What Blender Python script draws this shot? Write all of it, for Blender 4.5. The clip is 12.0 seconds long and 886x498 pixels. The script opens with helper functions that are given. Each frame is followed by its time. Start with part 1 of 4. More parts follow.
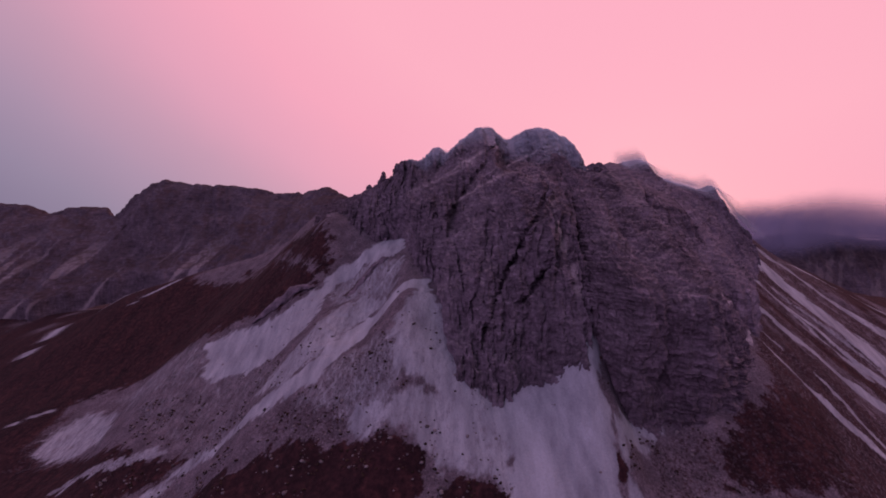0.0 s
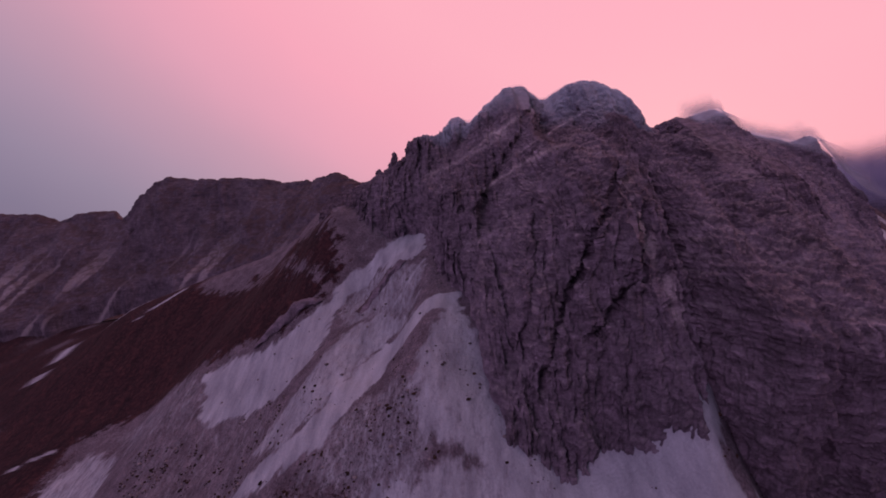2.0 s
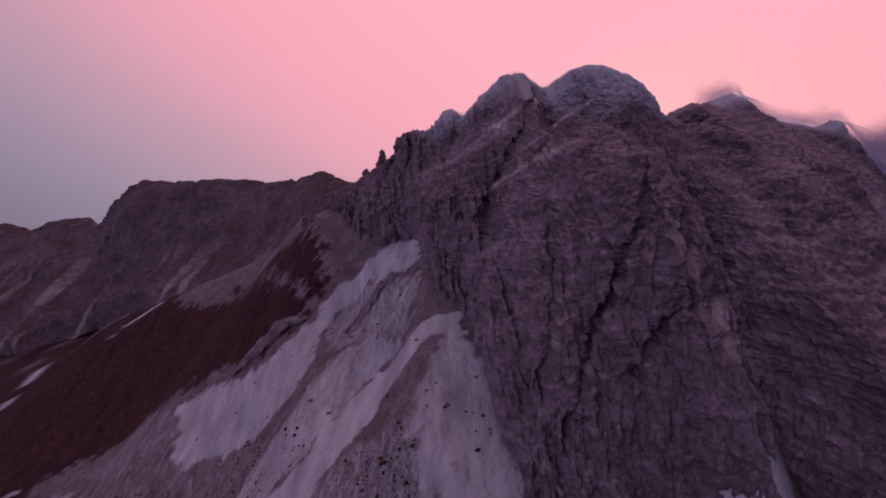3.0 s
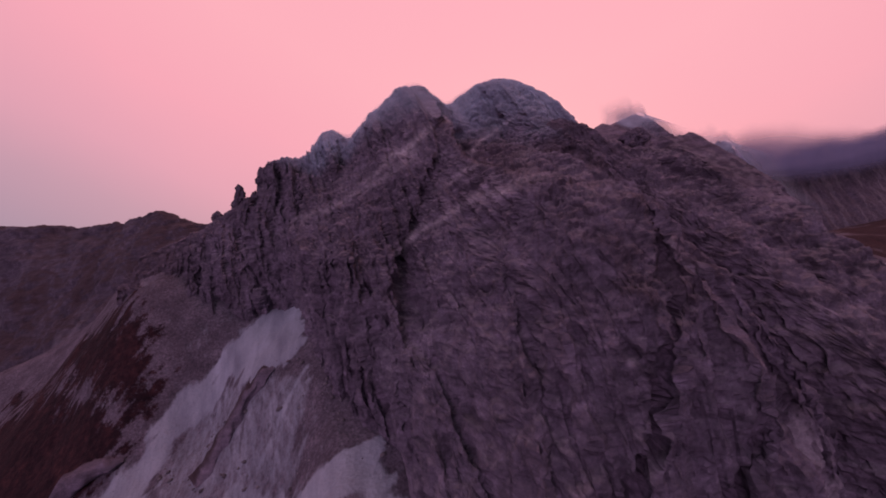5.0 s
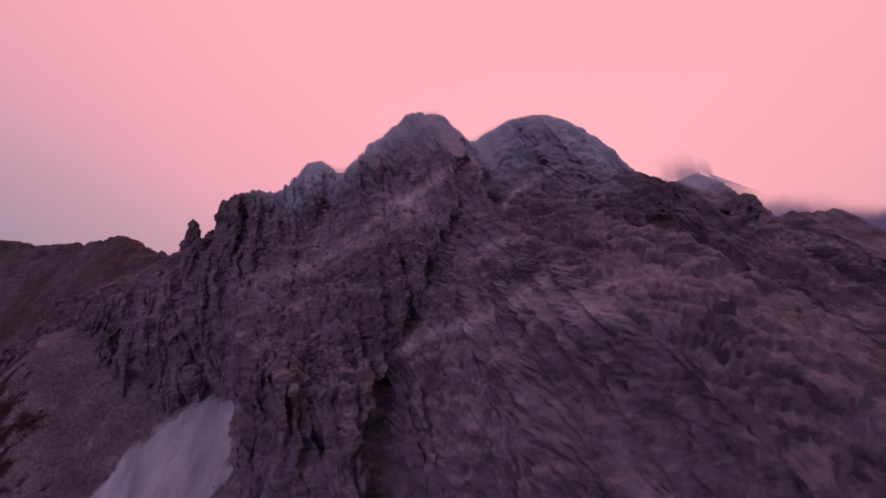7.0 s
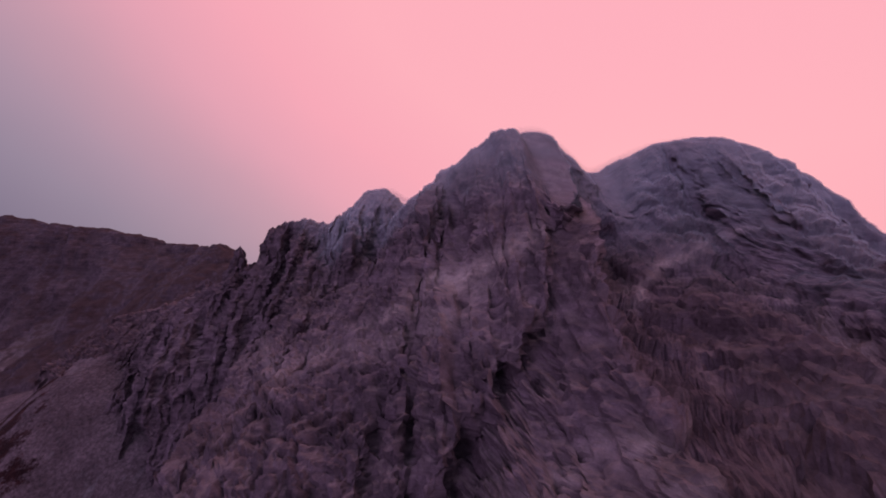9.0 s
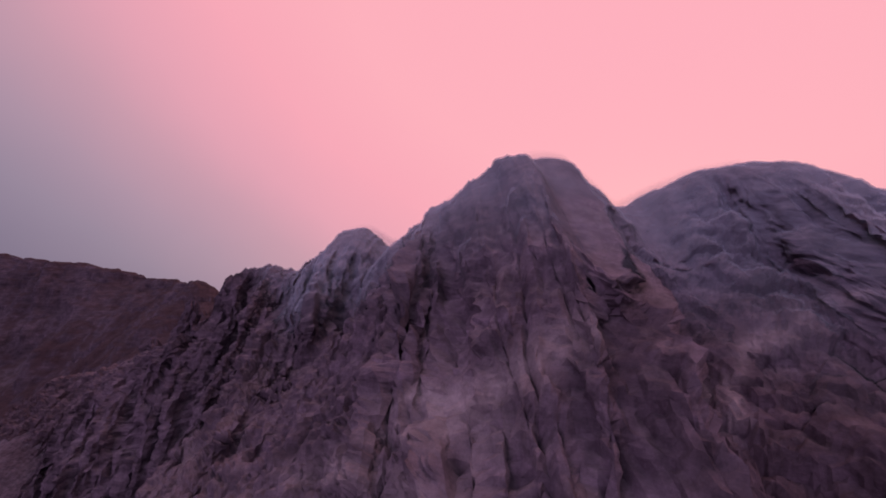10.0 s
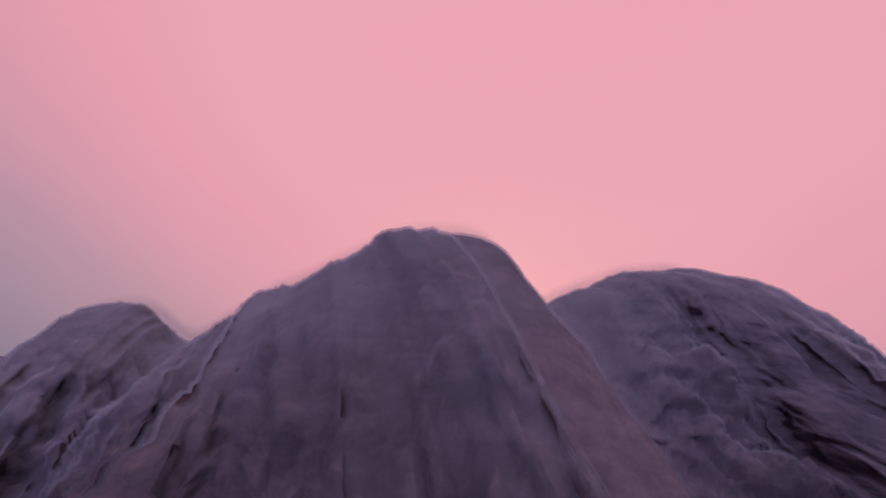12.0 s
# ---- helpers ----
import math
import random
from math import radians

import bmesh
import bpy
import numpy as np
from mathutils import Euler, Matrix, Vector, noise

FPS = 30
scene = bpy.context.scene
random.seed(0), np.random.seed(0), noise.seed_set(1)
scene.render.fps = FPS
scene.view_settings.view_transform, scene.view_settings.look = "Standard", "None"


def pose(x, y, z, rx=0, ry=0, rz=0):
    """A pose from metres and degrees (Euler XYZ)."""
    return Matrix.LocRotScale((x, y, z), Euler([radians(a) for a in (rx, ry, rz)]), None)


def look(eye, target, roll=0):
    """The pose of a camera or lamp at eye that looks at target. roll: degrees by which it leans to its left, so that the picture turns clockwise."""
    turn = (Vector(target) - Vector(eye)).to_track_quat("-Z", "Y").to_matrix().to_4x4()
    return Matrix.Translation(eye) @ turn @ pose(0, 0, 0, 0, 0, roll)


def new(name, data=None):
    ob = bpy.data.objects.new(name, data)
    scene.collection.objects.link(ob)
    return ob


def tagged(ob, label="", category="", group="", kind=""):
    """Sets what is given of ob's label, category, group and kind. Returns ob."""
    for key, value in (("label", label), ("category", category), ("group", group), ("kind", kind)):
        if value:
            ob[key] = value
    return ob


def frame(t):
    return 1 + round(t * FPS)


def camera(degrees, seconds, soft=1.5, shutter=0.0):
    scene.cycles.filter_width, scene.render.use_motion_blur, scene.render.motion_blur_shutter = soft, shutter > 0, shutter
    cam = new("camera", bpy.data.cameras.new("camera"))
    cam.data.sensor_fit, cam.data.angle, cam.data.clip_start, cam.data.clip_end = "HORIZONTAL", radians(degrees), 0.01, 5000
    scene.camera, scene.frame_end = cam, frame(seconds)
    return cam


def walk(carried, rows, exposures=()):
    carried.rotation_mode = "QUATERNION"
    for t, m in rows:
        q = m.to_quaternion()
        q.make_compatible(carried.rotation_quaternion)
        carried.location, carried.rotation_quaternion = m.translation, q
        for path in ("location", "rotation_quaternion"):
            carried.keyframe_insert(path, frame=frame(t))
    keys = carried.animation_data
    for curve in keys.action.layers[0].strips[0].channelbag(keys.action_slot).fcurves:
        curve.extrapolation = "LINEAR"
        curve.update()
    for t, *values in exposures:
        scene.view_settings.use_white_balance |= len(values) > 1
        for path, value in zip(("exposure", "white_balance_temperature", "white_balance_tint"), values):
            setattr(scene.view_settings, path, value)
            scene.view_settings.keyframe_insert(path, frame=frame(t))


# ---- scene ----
PATH = [
    (0, (0.0, 0.0, 200.0), (0.0, 2.0, 200.0), -0.0),
    (0.5, (-0.813, 14.589, 203.35), (-0.844, 16.589, 203.364), -0.2),
    (1, (-1.62, 28.549, 207.269), (-1.682, 30.548, 207.265), -0.7),
    (1.5, (-1.545, 42.902, 212.636), (-1.646, 44.898, 212.557), -2.8),
    (2, (-1.879, 57.055, 216.437), (-2.009, 59.046, 216.293), -4.2),
    (2.5, (-2.518, 69.591, 220.22), (-2.679, 71.575, 220.029), -4.6),
    (4.5, (-8.745, 126.345, 235.31), (-8.393, 128.304, 235.108), -11.3),
    (5, (-7.798, 140.14, 237.862), (-7.34, 142.08, 237.693), -9.5),
    (5.5, (-6.757, 152.57, 240.768), (-6.195, 154.485, 240.626), -10.0),
    (6, (-4.065, 164.915, 243.688), (-3.509, 166.834, 243.591), -8.6),
    (6.5, (-0.914, 176.708, 246.449), (-0.399, 178.64, 246.412), -7.3),
    (7, (2.159, 187.774, 248.781), (2.632, 189.717, 248.796), -4.6),
    (7.5, (5.515, 197.677, 251.134), (5.782, 199.657, 251.225), 2.8),
    (9.5, (18.73, 240.61, 267.375), (18.645, 242.603, 267.518), 1.1),
    (10, (18.161, 251.248, 271.085), (18.11, 253.235, 271.312), 1.1),
    (10.5, (18.457, 259.776, 272.682), (18.424, 261.742, 273.047), 1.7),
    (11, (18.744, 268.072, 277.943), (18.925, 270.013, 278.39), 3.3),
    (11.5, (18.694, 274.873, 279.734), (19.034, 276.757, 280.314), 4.8),
    (12, (18.825, 282.541, 284.372), (19.433, 284.391, 284.825), 3.4),
]
cam = camera(94.7, 12.0, soft=1.8)
walk(cam, [(t, look(eye, target, roll)) for t, eye, target, roll in PATH],
     exposures=[(0, 0, 6150, 18), (2.5, 0, 6350, 16), (4.5, 0, 6500, 13), (10.5, 0, 6500, 13), (11.5, -0.14, 6400, 12), (12, -0.22, 6300, 10)])
# ---- world and light: dusk under thin cloud, the glow ahead and above, cold grey to the left and behind ----
world = bpy.data.worlds.new("world")
scene.world = world
world.use_nodes = True


def sky_nodes():
    nt = world.node_tree
    nt.nodes.clear()
    N, L = nt.nodes.new, nt.links.new
    out, bg = N("ShaderNodeOutputWorld"), N("ShaderNodeBackground")
    geo = N("ShaderNodeTexCoord")
    sep = N("ShaderNodeSeparateXYZ")
    L(geo.outputs["Generated"], sep.inputs[0])
    # glow: how near the direction lies to the place of the afterglow, high ahead and to the right
    dot = N("ShaderNodeVectorMath")
    dot.operation = "DOT_PRODUCT"
    dot.inputs[1].default_value = Vector((0.34, 0.50, 0.80)).normalized()
    L(geo.outputs["Generated"], dot.inputs[0])
    noise_tex = N("ShaderNodeTexNoise")
    noise_tex.inputs["Scale"].default_value = 1.6
    noise_tex.inputs["Detail"].default_value = 4
    L(geo.outputs["Generated"], noise_tex.inputs["Vector"])
    mad = N("ShaderNodeMath")
    mad.operation = "MULTIPLY_ADD"
    mad.inputs[1].default_value = 0.14
    L(noise_tex.outputs["Fac"], mad.inputs[0])
    # the unseen sky overhead is dimmed, so rock facing up gets less light
    high = N("ShaderNodeMapRange")
    high.inputs["From Min"].default_value, high.inputs["From Max"].default_value = 0.64, 1.0
    high.inputs["To Min"].default_value, high.inputs["To Max"].default_value = 0.0, 0.54
    L(sep.outputs["Z"], high.inputs["Value"])
    less = N("ShaderNodeMath")
    less.operation = "SUBTRACT"
    L(dot.outputs["Value"], less.inputs[0])
    L(high.outputs[0], less.inputs[1])
    L(less.outputs[0], mad.inputs[2])
    ramp = N("ShaderNodeValToRGB")
    cr = ramp.color_ramp
    stops = [(0.0, (0.14, 0.10, 0.165, 1)), (0.20, (0.225, 0.185, 0.268, 1)), (0.28, (0.305, 0.238, 0.322, 1)), (0.37, (0.415, 0.282, 0.367, 1)), (0.48, (0.57, 0.322, 0.402, 1)),
             (0.58, (0.77, 0.362, 0.445, 1)), (0.70, (0.92, 0.392, 0.468, 1)), (0.86, (0.97, 0.435, 0.495, 1)), (1.0, (0.975, 0.43, 0.50, 1))]
    cr.elements[0].position, cr.elements[0].color = stops[0][0], stops[0][1]
    cr.elements[1].position, cr.elements[1].color = stops[-1][0], stops[-1][1]
    for p, c in stops[1:-1]:
        cr.elements.new(p).color = c
    L(mad.outputs[0], ramp.inputs[0])
    sky = N("ShaderNodeTexSky")
    sky.sky_type = "NISHITA"
    sky.sun_disc = False
    sky.sun_elevation, sky.sun_rotation = radians(4), radians(25)
    mix = N("ShaderNodeMixRGB")
    mix.blend_type = "ADD"
    mix.inputs[0].default_value = 0.006
    L(ramp.outputs[0], mix.inputs[1])
    L(sky.outputs[0], mix.inputs[2])
    L(mix.outputs[0], bg.inputs[0])
    bg.inputs[1].default_value = 1.0
    L(bg.outputs[0], out.inputs[0])


sky_nodes()
# added fill from behind the camera, to brighten the steep walls; not the sun
front_fill = new("front_fill", bpy.data.lights.new("front_fill", "SUN"))
front_fill.data.energy, front_fill.data.angle, front_fill.data.color = 0.58, radians(25), (1.0, 0.58, 0.98)
front_fill.matrix_world = look((0, 0, 500), (75, 110, 448))

# ---- arithmetic for the land ----
PERM = np.random.RandomState(7).permutation(256)
PERM = np.concatenate([PERM, PERM, PERM])
GRAD = np.random.RandomState(8).normal(size=(256, 3))
GRAD /= np.linalg.norm(GRAD, axis=1)[:, None]


GX, GY, GZ = (np.ascontiguousarray(GRAD[:, k]).astype(np.float32) for k in range(3))
PERM = PERM.astype(np.int32)


def gnoise(x, y, z):
    """Gradient noise, about -0.7 to 0.7."""
    x, y, z = np.broadcast_arrays(x, y, z)
    shape = x.shape
    x, y, z = (np.asarray(v, np.float64).ravel() for v in (x, y, z))
    out = np.empty(len(x), np.float32)
    for k in range(0, len(x), 16384):
        p = [v[k:k + 16384] for v in (x, y, z)]
        i = [np.floor(v) for v in p]
        f = [(a - b).astype(np.float32) for a, b in zip(p, i)]
        u = [v * v * v * (v * (v * 6 - 15) + 10) for v in f]
        i = [v.astype(np.int64).astype(np.int32) & 255 for v in i]
        total = np.zeros(len(p[0]), np.float32)
        for a in (0, 1):
            ha, fa = PERM[i[0] + a], f[0] - a
            wa = u[0] if a else 1 - u[0]
            for b in (0, 1):
                hb, fb = PERM[ha + i[1] + b], f[1] - b
                wb = wa * (u[1] if b else 1 - u[1])
                for c in (0, 1):
                    h = PERM[hb + i[2] + c]
                    total += (GX[h] * fa + GY[h] * fb + GZ[h] * (f[2] - c)) * wb * (u[2] if c else 1 - u[2])
        out[k:k + 16384] = total
    return (out * 1.5).reshape(shape).astype(np.float64)


def fbm(x, y, z, size, octaves, gain=0.5):
    out, amp, k = 0.0, 1.0, 1.0 / size
    for n in range(octaves):
        out = out + amp * gnoise(x * k + 17.3 * n, y * k + 5.1 * n, z * k - 9.7 * n)
        amp *= gain
        k *= 2.03
    return out


def smooth(a, b, v):
    t = np.clip((v - a) / (b - a), 0, 1)
    return t * t * (3 - 2 * t)


def pchip(xs, ys, x):
    """Monotone cubic through knots xs (k) with rows ys (k, ...), at the sorted or unsorted values x (n)."""
    xs, ys = np.asarray(xs, float), np.asarray(ys, float)
    tail = (1,) * (ys.ndim - 1)
    h = np.diff(xs).reshape(-1, *tail)
    d = np.diff(ys, axis=0) / h
    m = np.zeros_like(ys)
    w1, w2 = 2 * h[1:] + h[:-1], h[1:] + 2 * h[:-1]
    same = d[1:] * d[:-1] > 0
    m[1:-1] = np.where(same, (w1 + w2) / (w1 / np.where(same, d[:-1], 1) + w2 / np.where(same, d[1:], 1)), 0)
    m[0], m[-1] = d[0], d[-1]
    x = np.clip(x, xs[0], xs[-1])
    k = np.clip(np.searchsorted(xs, x) - 1, 0, len(xs) - 2)
    hh = (xs[k + 1] - xs[k]).reshape(-1, *tail)
    t = ((x - xs[k]) / (xs[k + 1] - xs[k])).reshape(-1, *tail)
    return (ys[k] * (1 + 2 * t) * (1 - t) ** 2 + hh * m[k] * t * (1 - t) ** 2
            + ys[k + 1] * t * t * (3 - 2 * t) + hh * m[k + 1] * t * t * (t - 1))


# ---- the lie of the ground: cross-sections along y at stations in x ----
GROUND_Y = (0, 100, 150, 180, 200, 250, 300, 350, 400, 450, 520)
GROUND = {
    -900: (0, 5, 10, 14, 18, 25, 30, 38, 48, 65, 100),
    -550: (0, 5, 10, 14, 18, 25, 32, 42, 58, 80, 115),
    -300: (5, 10, 20, 29, 36, 52, 72, 98, 134, 164, 150),
    -240: (5, 15, 30, 40, 47, 63, 84, 112, 148, 182, 182),
    -180: (8, 22, 45, 60, 70, 98, 132, 156, 178, 202, 204),
    -130: (14, 32, 58, 72, 82, 114, 154, 198, 226, 240, 246),
    -95: (18, 44, 80, 100, 114, 141, 172, 226, 245, 250, 254),
    -70: (20, 52, 90, 110, 129, 157, 171, 222, 245, 252, 255),
    -48: (22, 58, 96, 116, 137, 157, 192, 213, 238, 250, 255),
    -20: (25, 66, 102, 129, 158, 183, 203, 214, 225, 240, 250),
    0: (25, 68, 103, 125, 148, 181, 200, 210, 222, 238, 248),
    25: (25, 70, 105, 126, 139, 172, 190, 205, 220, 235, 245),
    48: (25, 70, 108, 137, 150, 180, 198, 210, 222, 235, 245),
    62: (25, 70, 110, 160, 180, 196, 208, 217, 225, 235, 245),
    71: (25, 70, 109, 150, 174, 192, 206, 216, 225, 235, 245),
    82: (22, 64, 104, 129, 150, 185, 205, 215, 225, 235, 245),
    114: (20, 60, 101, 124, 145, 184, 205, 225, 235, 240, 245),
    145: (15, 55, 98, 127, 145, 184, 210, 230, 240, 245, 248),
    200: (5, 35, 72, 97, 115, 158, 196, 226, 244, 250, 250),
    250: (0, 18, 48, 70, 85, 124, 166, 207, 238, 244, 236),
    330: (0, 8, 24, 40, 52, 89, 128, 162, 190, 206, 208),
    490: (0, 4, 10, 16, 24, 44, 70, 95, 120, 140, 150),
    900: (0, 2, 6, 10, 14, 22, 34, 50, 70, 90, 110),
}


def ground_z(x, y):
    """Height of the open ground, with its humps and rills."""
    x, y = np.asarray(x, float), np.asarray(y, float)
    xs = sorted(GROUND)
    rows = np.array([GROUND[k] for k in xs], float)
    gx = np.linspace(-900, 900, 451)
    gy = np.linspace(0, 520, 131)
    a = pchip(GROUND_Y, rows.T, gy).T
    table = pchip(xs, a, gx)
    cx, cy = np.clip(x, -899.9, 899.9), np.clip(y, 0, 519.9)
    fx, fy = (cx + 900) / 4, cy / 4
    i, j = fx.astype(int), fy.astype(int)
    u, v = fx - i, fy - j
    z = (table[i, j] * (1 - u) * (1 - v) + table[i + 1, j] * u * (1 - v) + table[i, j + 1] * (1 - u) * v + table[i + 1, j + 1] * u * v)
    out = np.hypot(np.maximum(np.abs(x) - 900, 0), np.maximum(np.maximum(-y, y - 520), 0))
    z = z * np.exp(-out / 700) + 0
    near = smooth(400, 150, np.abs(x)) * smooth(-50, 80, y)
    z += near * (2.2 * fbm(x, y, 0, 34, 4) + 0.35 * fbm(x, y, 3, 5, 3))
    z += (1 - near) * 6 * fbm(x, y, 0, 90, 4)
    # rills that run down the fall line, to the left and towards the valley
    along = x * 0.80 - y * 0.60
    z += near * smooth(20, -60, x) * 1.3 * np.abs(gnoise(along / 16, (x * 0.6 + y * 0.8) / 120, 2.0))
    across = x * 0.45 + y * 0.89
    z += smooth(140, 220, x) * 3.0 * np.abs(gnoise(across / 18, (x * 0.89 - y * 0.45) / 160, 5.0))
    return z


# ---- materials ----
def material(name, rough=0.9):
    mat = bpy.data.materials.new(name)
    mat.use_nodes = True
    nt = mat.node_tree
    b = nt.nodes["Principled BSDF"]
    b.inputs["Roughness"].default_value = rough
    b.inputs["Specular IOR Level"].default_value = 0.25
    return mat, nt, b


def tex(nt, scale, detail=6, rough=0.6, coords=None, stretch=None, kind="noise"):
    N, L = nt.nodes.new, nt.links.new
    co = N("ShaderNodeTexCoord").outputs["Object"] if coords is None else coords
    if stretch:
        mp = N("ShaderNodeMapping")
        mp.inputs["Scale"].default_value = stretch[0]
        if len(stretch) > 1:
            mp.inputs["Rotation"].default_value = stretch[1]
        L(co, mp.inputs[0])
        co = mp.outputs[0]
    if kind == "voronoi":
        n = N("ShaderNodeTexVoronoi")
        n.inputs["Scale"].default_value = scale
        L(co, n.inputs["Vector"])
        return n
    n = N("ShaderNodeTexNoise")
    n.inputs["Scale"].default_value = scale
    n.inputs["Detail"].default_value = detail
    n.inputs["Roughness"].default_value = rough
    L(co, n.inputs["Vector"])
    return n


def ramped(nt, socket, stops):
    r = nt.nodes.new("ShaderNodeValToRGB")
    e = r.color_ramp.elements
    e[0].position, e[0].color = stops[0][0], (*stops[0][1], 1)
    e[1].position, e[1].color = stops[-1][0], (*stops[-1][1], 1)
    for p, c in stops[1:-1]:
        e.new(p).color = (*c, 1)
    nt.links.new(socket, r.inputs[0])
    return r.outputs[0]


def grey(*v):
    return [(p, (g, g, g)) for p, g in v]


def blend(nt, fac, a, b, mode="MIX"):
    m = nt.nodes.new("ShaderNodeMixRGB")
    m.blend_type = mode
    for k, v in enumerate((fac, a, b)):
        if isinstance(v, (int, float)):
            m.inputs[k].default_value = v if k == 0 else (v, v, v, 1)
        elif isinstance(v, tuple):
            m.inputs[k].default_value = (*v, 1)
        else:
            nt.links.new(v, m.inputs[k])
    return m.outputs[0]


def bump(nt, bsdf, heights):
    """Chain of bumps: (socket, strength, distance)."""
    last = None
    for socket, strength, dist in heights:
        b = nt.nodes.new("ShaderNodeBump")
        b.inputs["Strength"].default_value = strength
        b.inputs["Distance"].default_value = dist
        nt.links.new(socket, b.inputs["Height"])
        if last:
            nt.links.new(last, b.inputs["Normal"])
        last = b.outputs[0]
    nt.links.new(last, bsdf.inputs["Normal"])


def attr(nt, name):
    a = nt.nodes.new("ShaderNodeAttribute")
    a.attribute_name = name
    return a.outputs["Fac"]


def rock_material(name, low, mid, high, dip=0.3, bed=0.35, flute=0.8, thick=0.6):
    """Limestone: broad stains, thin beds that dip, water streaks down the steep faces, rubble patches and grit."""
    mat, nt, b = material(name, 0.92)
    N, L = nt.nodes.new, nt.links.new
    geo, up = N("ShaderNodeNewGeometry"), N("ShaderNodeSeparateXYZ")
    L(geo.outputs["True Normal"], up.inputs[0])
    steep = ramped(nt, up.outputs[2], grey((0.22, 1.0), (0.55, 0.04)))
    broad = tex(nt, 0.028, 9, 0.66)
    beds = tex(nt, 1.0, 7, 0.7, stretch=((0.07, 0.07, thick), (0.0, dip, 0.0)))
    streak = tex(nt, 1.0, 7, 0.72, stretch=((0.42, 0.2, 0.05),))
    fine = tex(nt, 1.0, 6, 0.7, stretch=((1.6, 0.9, 0.28),))
    patch = tex(nt, 0.22, 8, 0.7, stretch=((0.8, 1.0, 1.3), (0.0, -0.5, 0.0)))
    grit = tex(nt, 1.1, 11, 0.78)

    def some(amount):
        m = N("ShaderNodeMath")
        m.operation = "MULTIPLY"
        m.inputs[1].default_value = amount
        L(steep, m.inputs[0])
        return m.outputs[0]
    c = ramped(nt, broad.outputs["Fac"], [(0.3, low), (0.5, mid), (0.7, high)])
    c = blend(nt, 0.35 + 0.6 * bed, c, ramped(nt, beds.outputs["Fac"], grey((0.3, 0.5), (0.5, 1.0), (0.7, 1.6))), "MULTIPLY")
    c = blend(nt, some(flute), c, ramped(nt, streak.outputs["Fac"], grey((0.3, 0.4), (0.5, 1.0), (0.7, 1.6))), "MULTIPLY")
    c = blend(nt, some(0.42), c, ramped(nt, fine.outputs["Fac"], grey((0.3, 0.55), (0.5, 1.0), (0.7, 1.45))), "MULTIPLY")
    c = blend(nt, 0.75, c, ramped(nt, patch.outputs["Fac"], grey((0.32, 0.5), (0.5, 0.92), (0.6, 1.15), (0.7, 1.6))), "MULTIPLY")
    c = blend(nt, 0.5, c, ramped(nt, grit.outputs["Fac"], grey((0.3, 0.45), (0.5, 1.0), (0.7, 1.65))), "MULTIPLY")
    c = blend(nt, attr(nt, "pale"), c, ramped(nt, grit.outputs["Fac"], [(0.3, (0.40, 0.37, 0.385)), (0.7, (0.80, 0.75, 0.77))]))
    # turf; on the main ramp this mask also carries painted darkening
    c = blend(nt, attr(nt, "turf"), c, ramped(nt, grit.outputs["Fac"], [(0.3, (0.022, 0.013, 0.013)), (0.7, (0.065, 0.036, 0.032))]))
    L(c, b.inputs["Base Color"])
    bump(nt, b, [(beds.outputs["Fac"], 0.4 * bed, 1.0), (streak.outputs["Fac"], 0.3 * flute, 1.0), (patch.outputs["Fac"], 0.55, 2.0), (grit.outputs["Fac"], 0.5, 0.9)])
    return mat


ROCK = rock_material("limestone", (0.112, 0.094, 0.12), (0.168, 0.143, 0.18), (0.236, 0.206, 0.252), 0.2, 0.42, 0.6)
ROCK_BEDDED = rock_material("bedded limestone", (0.094, 0.077, 0.098), (0.143, 0.12, 0.15), (0.202, 0.174, 0.21), 0.12, 0.95, 0.25, 0.42)
ROCK_FAR = rock_material("far limestone", (0.07, 0.058, 0.074), (0.104, 0.087, 0.11), (0.148, 0.125, 0.154), 0.1, 0.25, 0.6)


def broken(nt, mask, noise, amount, half=0.16):
    """A mask whose half-way values break up into patches."""
    N, L = nt.nodes.new, nt.links.new
    m, r = N("ShaderNodeMath"), N("ShaderNodeMapRange")
    m.operation = "MULTIPLY_ADD"
    m.inputs[1].default_value = amount
    L(noise, m.inputs[0])
    L(mask, m.inputs[2])
    r.interpolation_type = "SMOOTHSTEP"
    r.inputs["From Min"].default_value, r.inputs["From Max"].default_value = 0.5 - half + amount / 2, 0.5 + half + amount / 2
    L(m.outputs[0], r.inputs["Value"])
    return r.outputs["Result"]


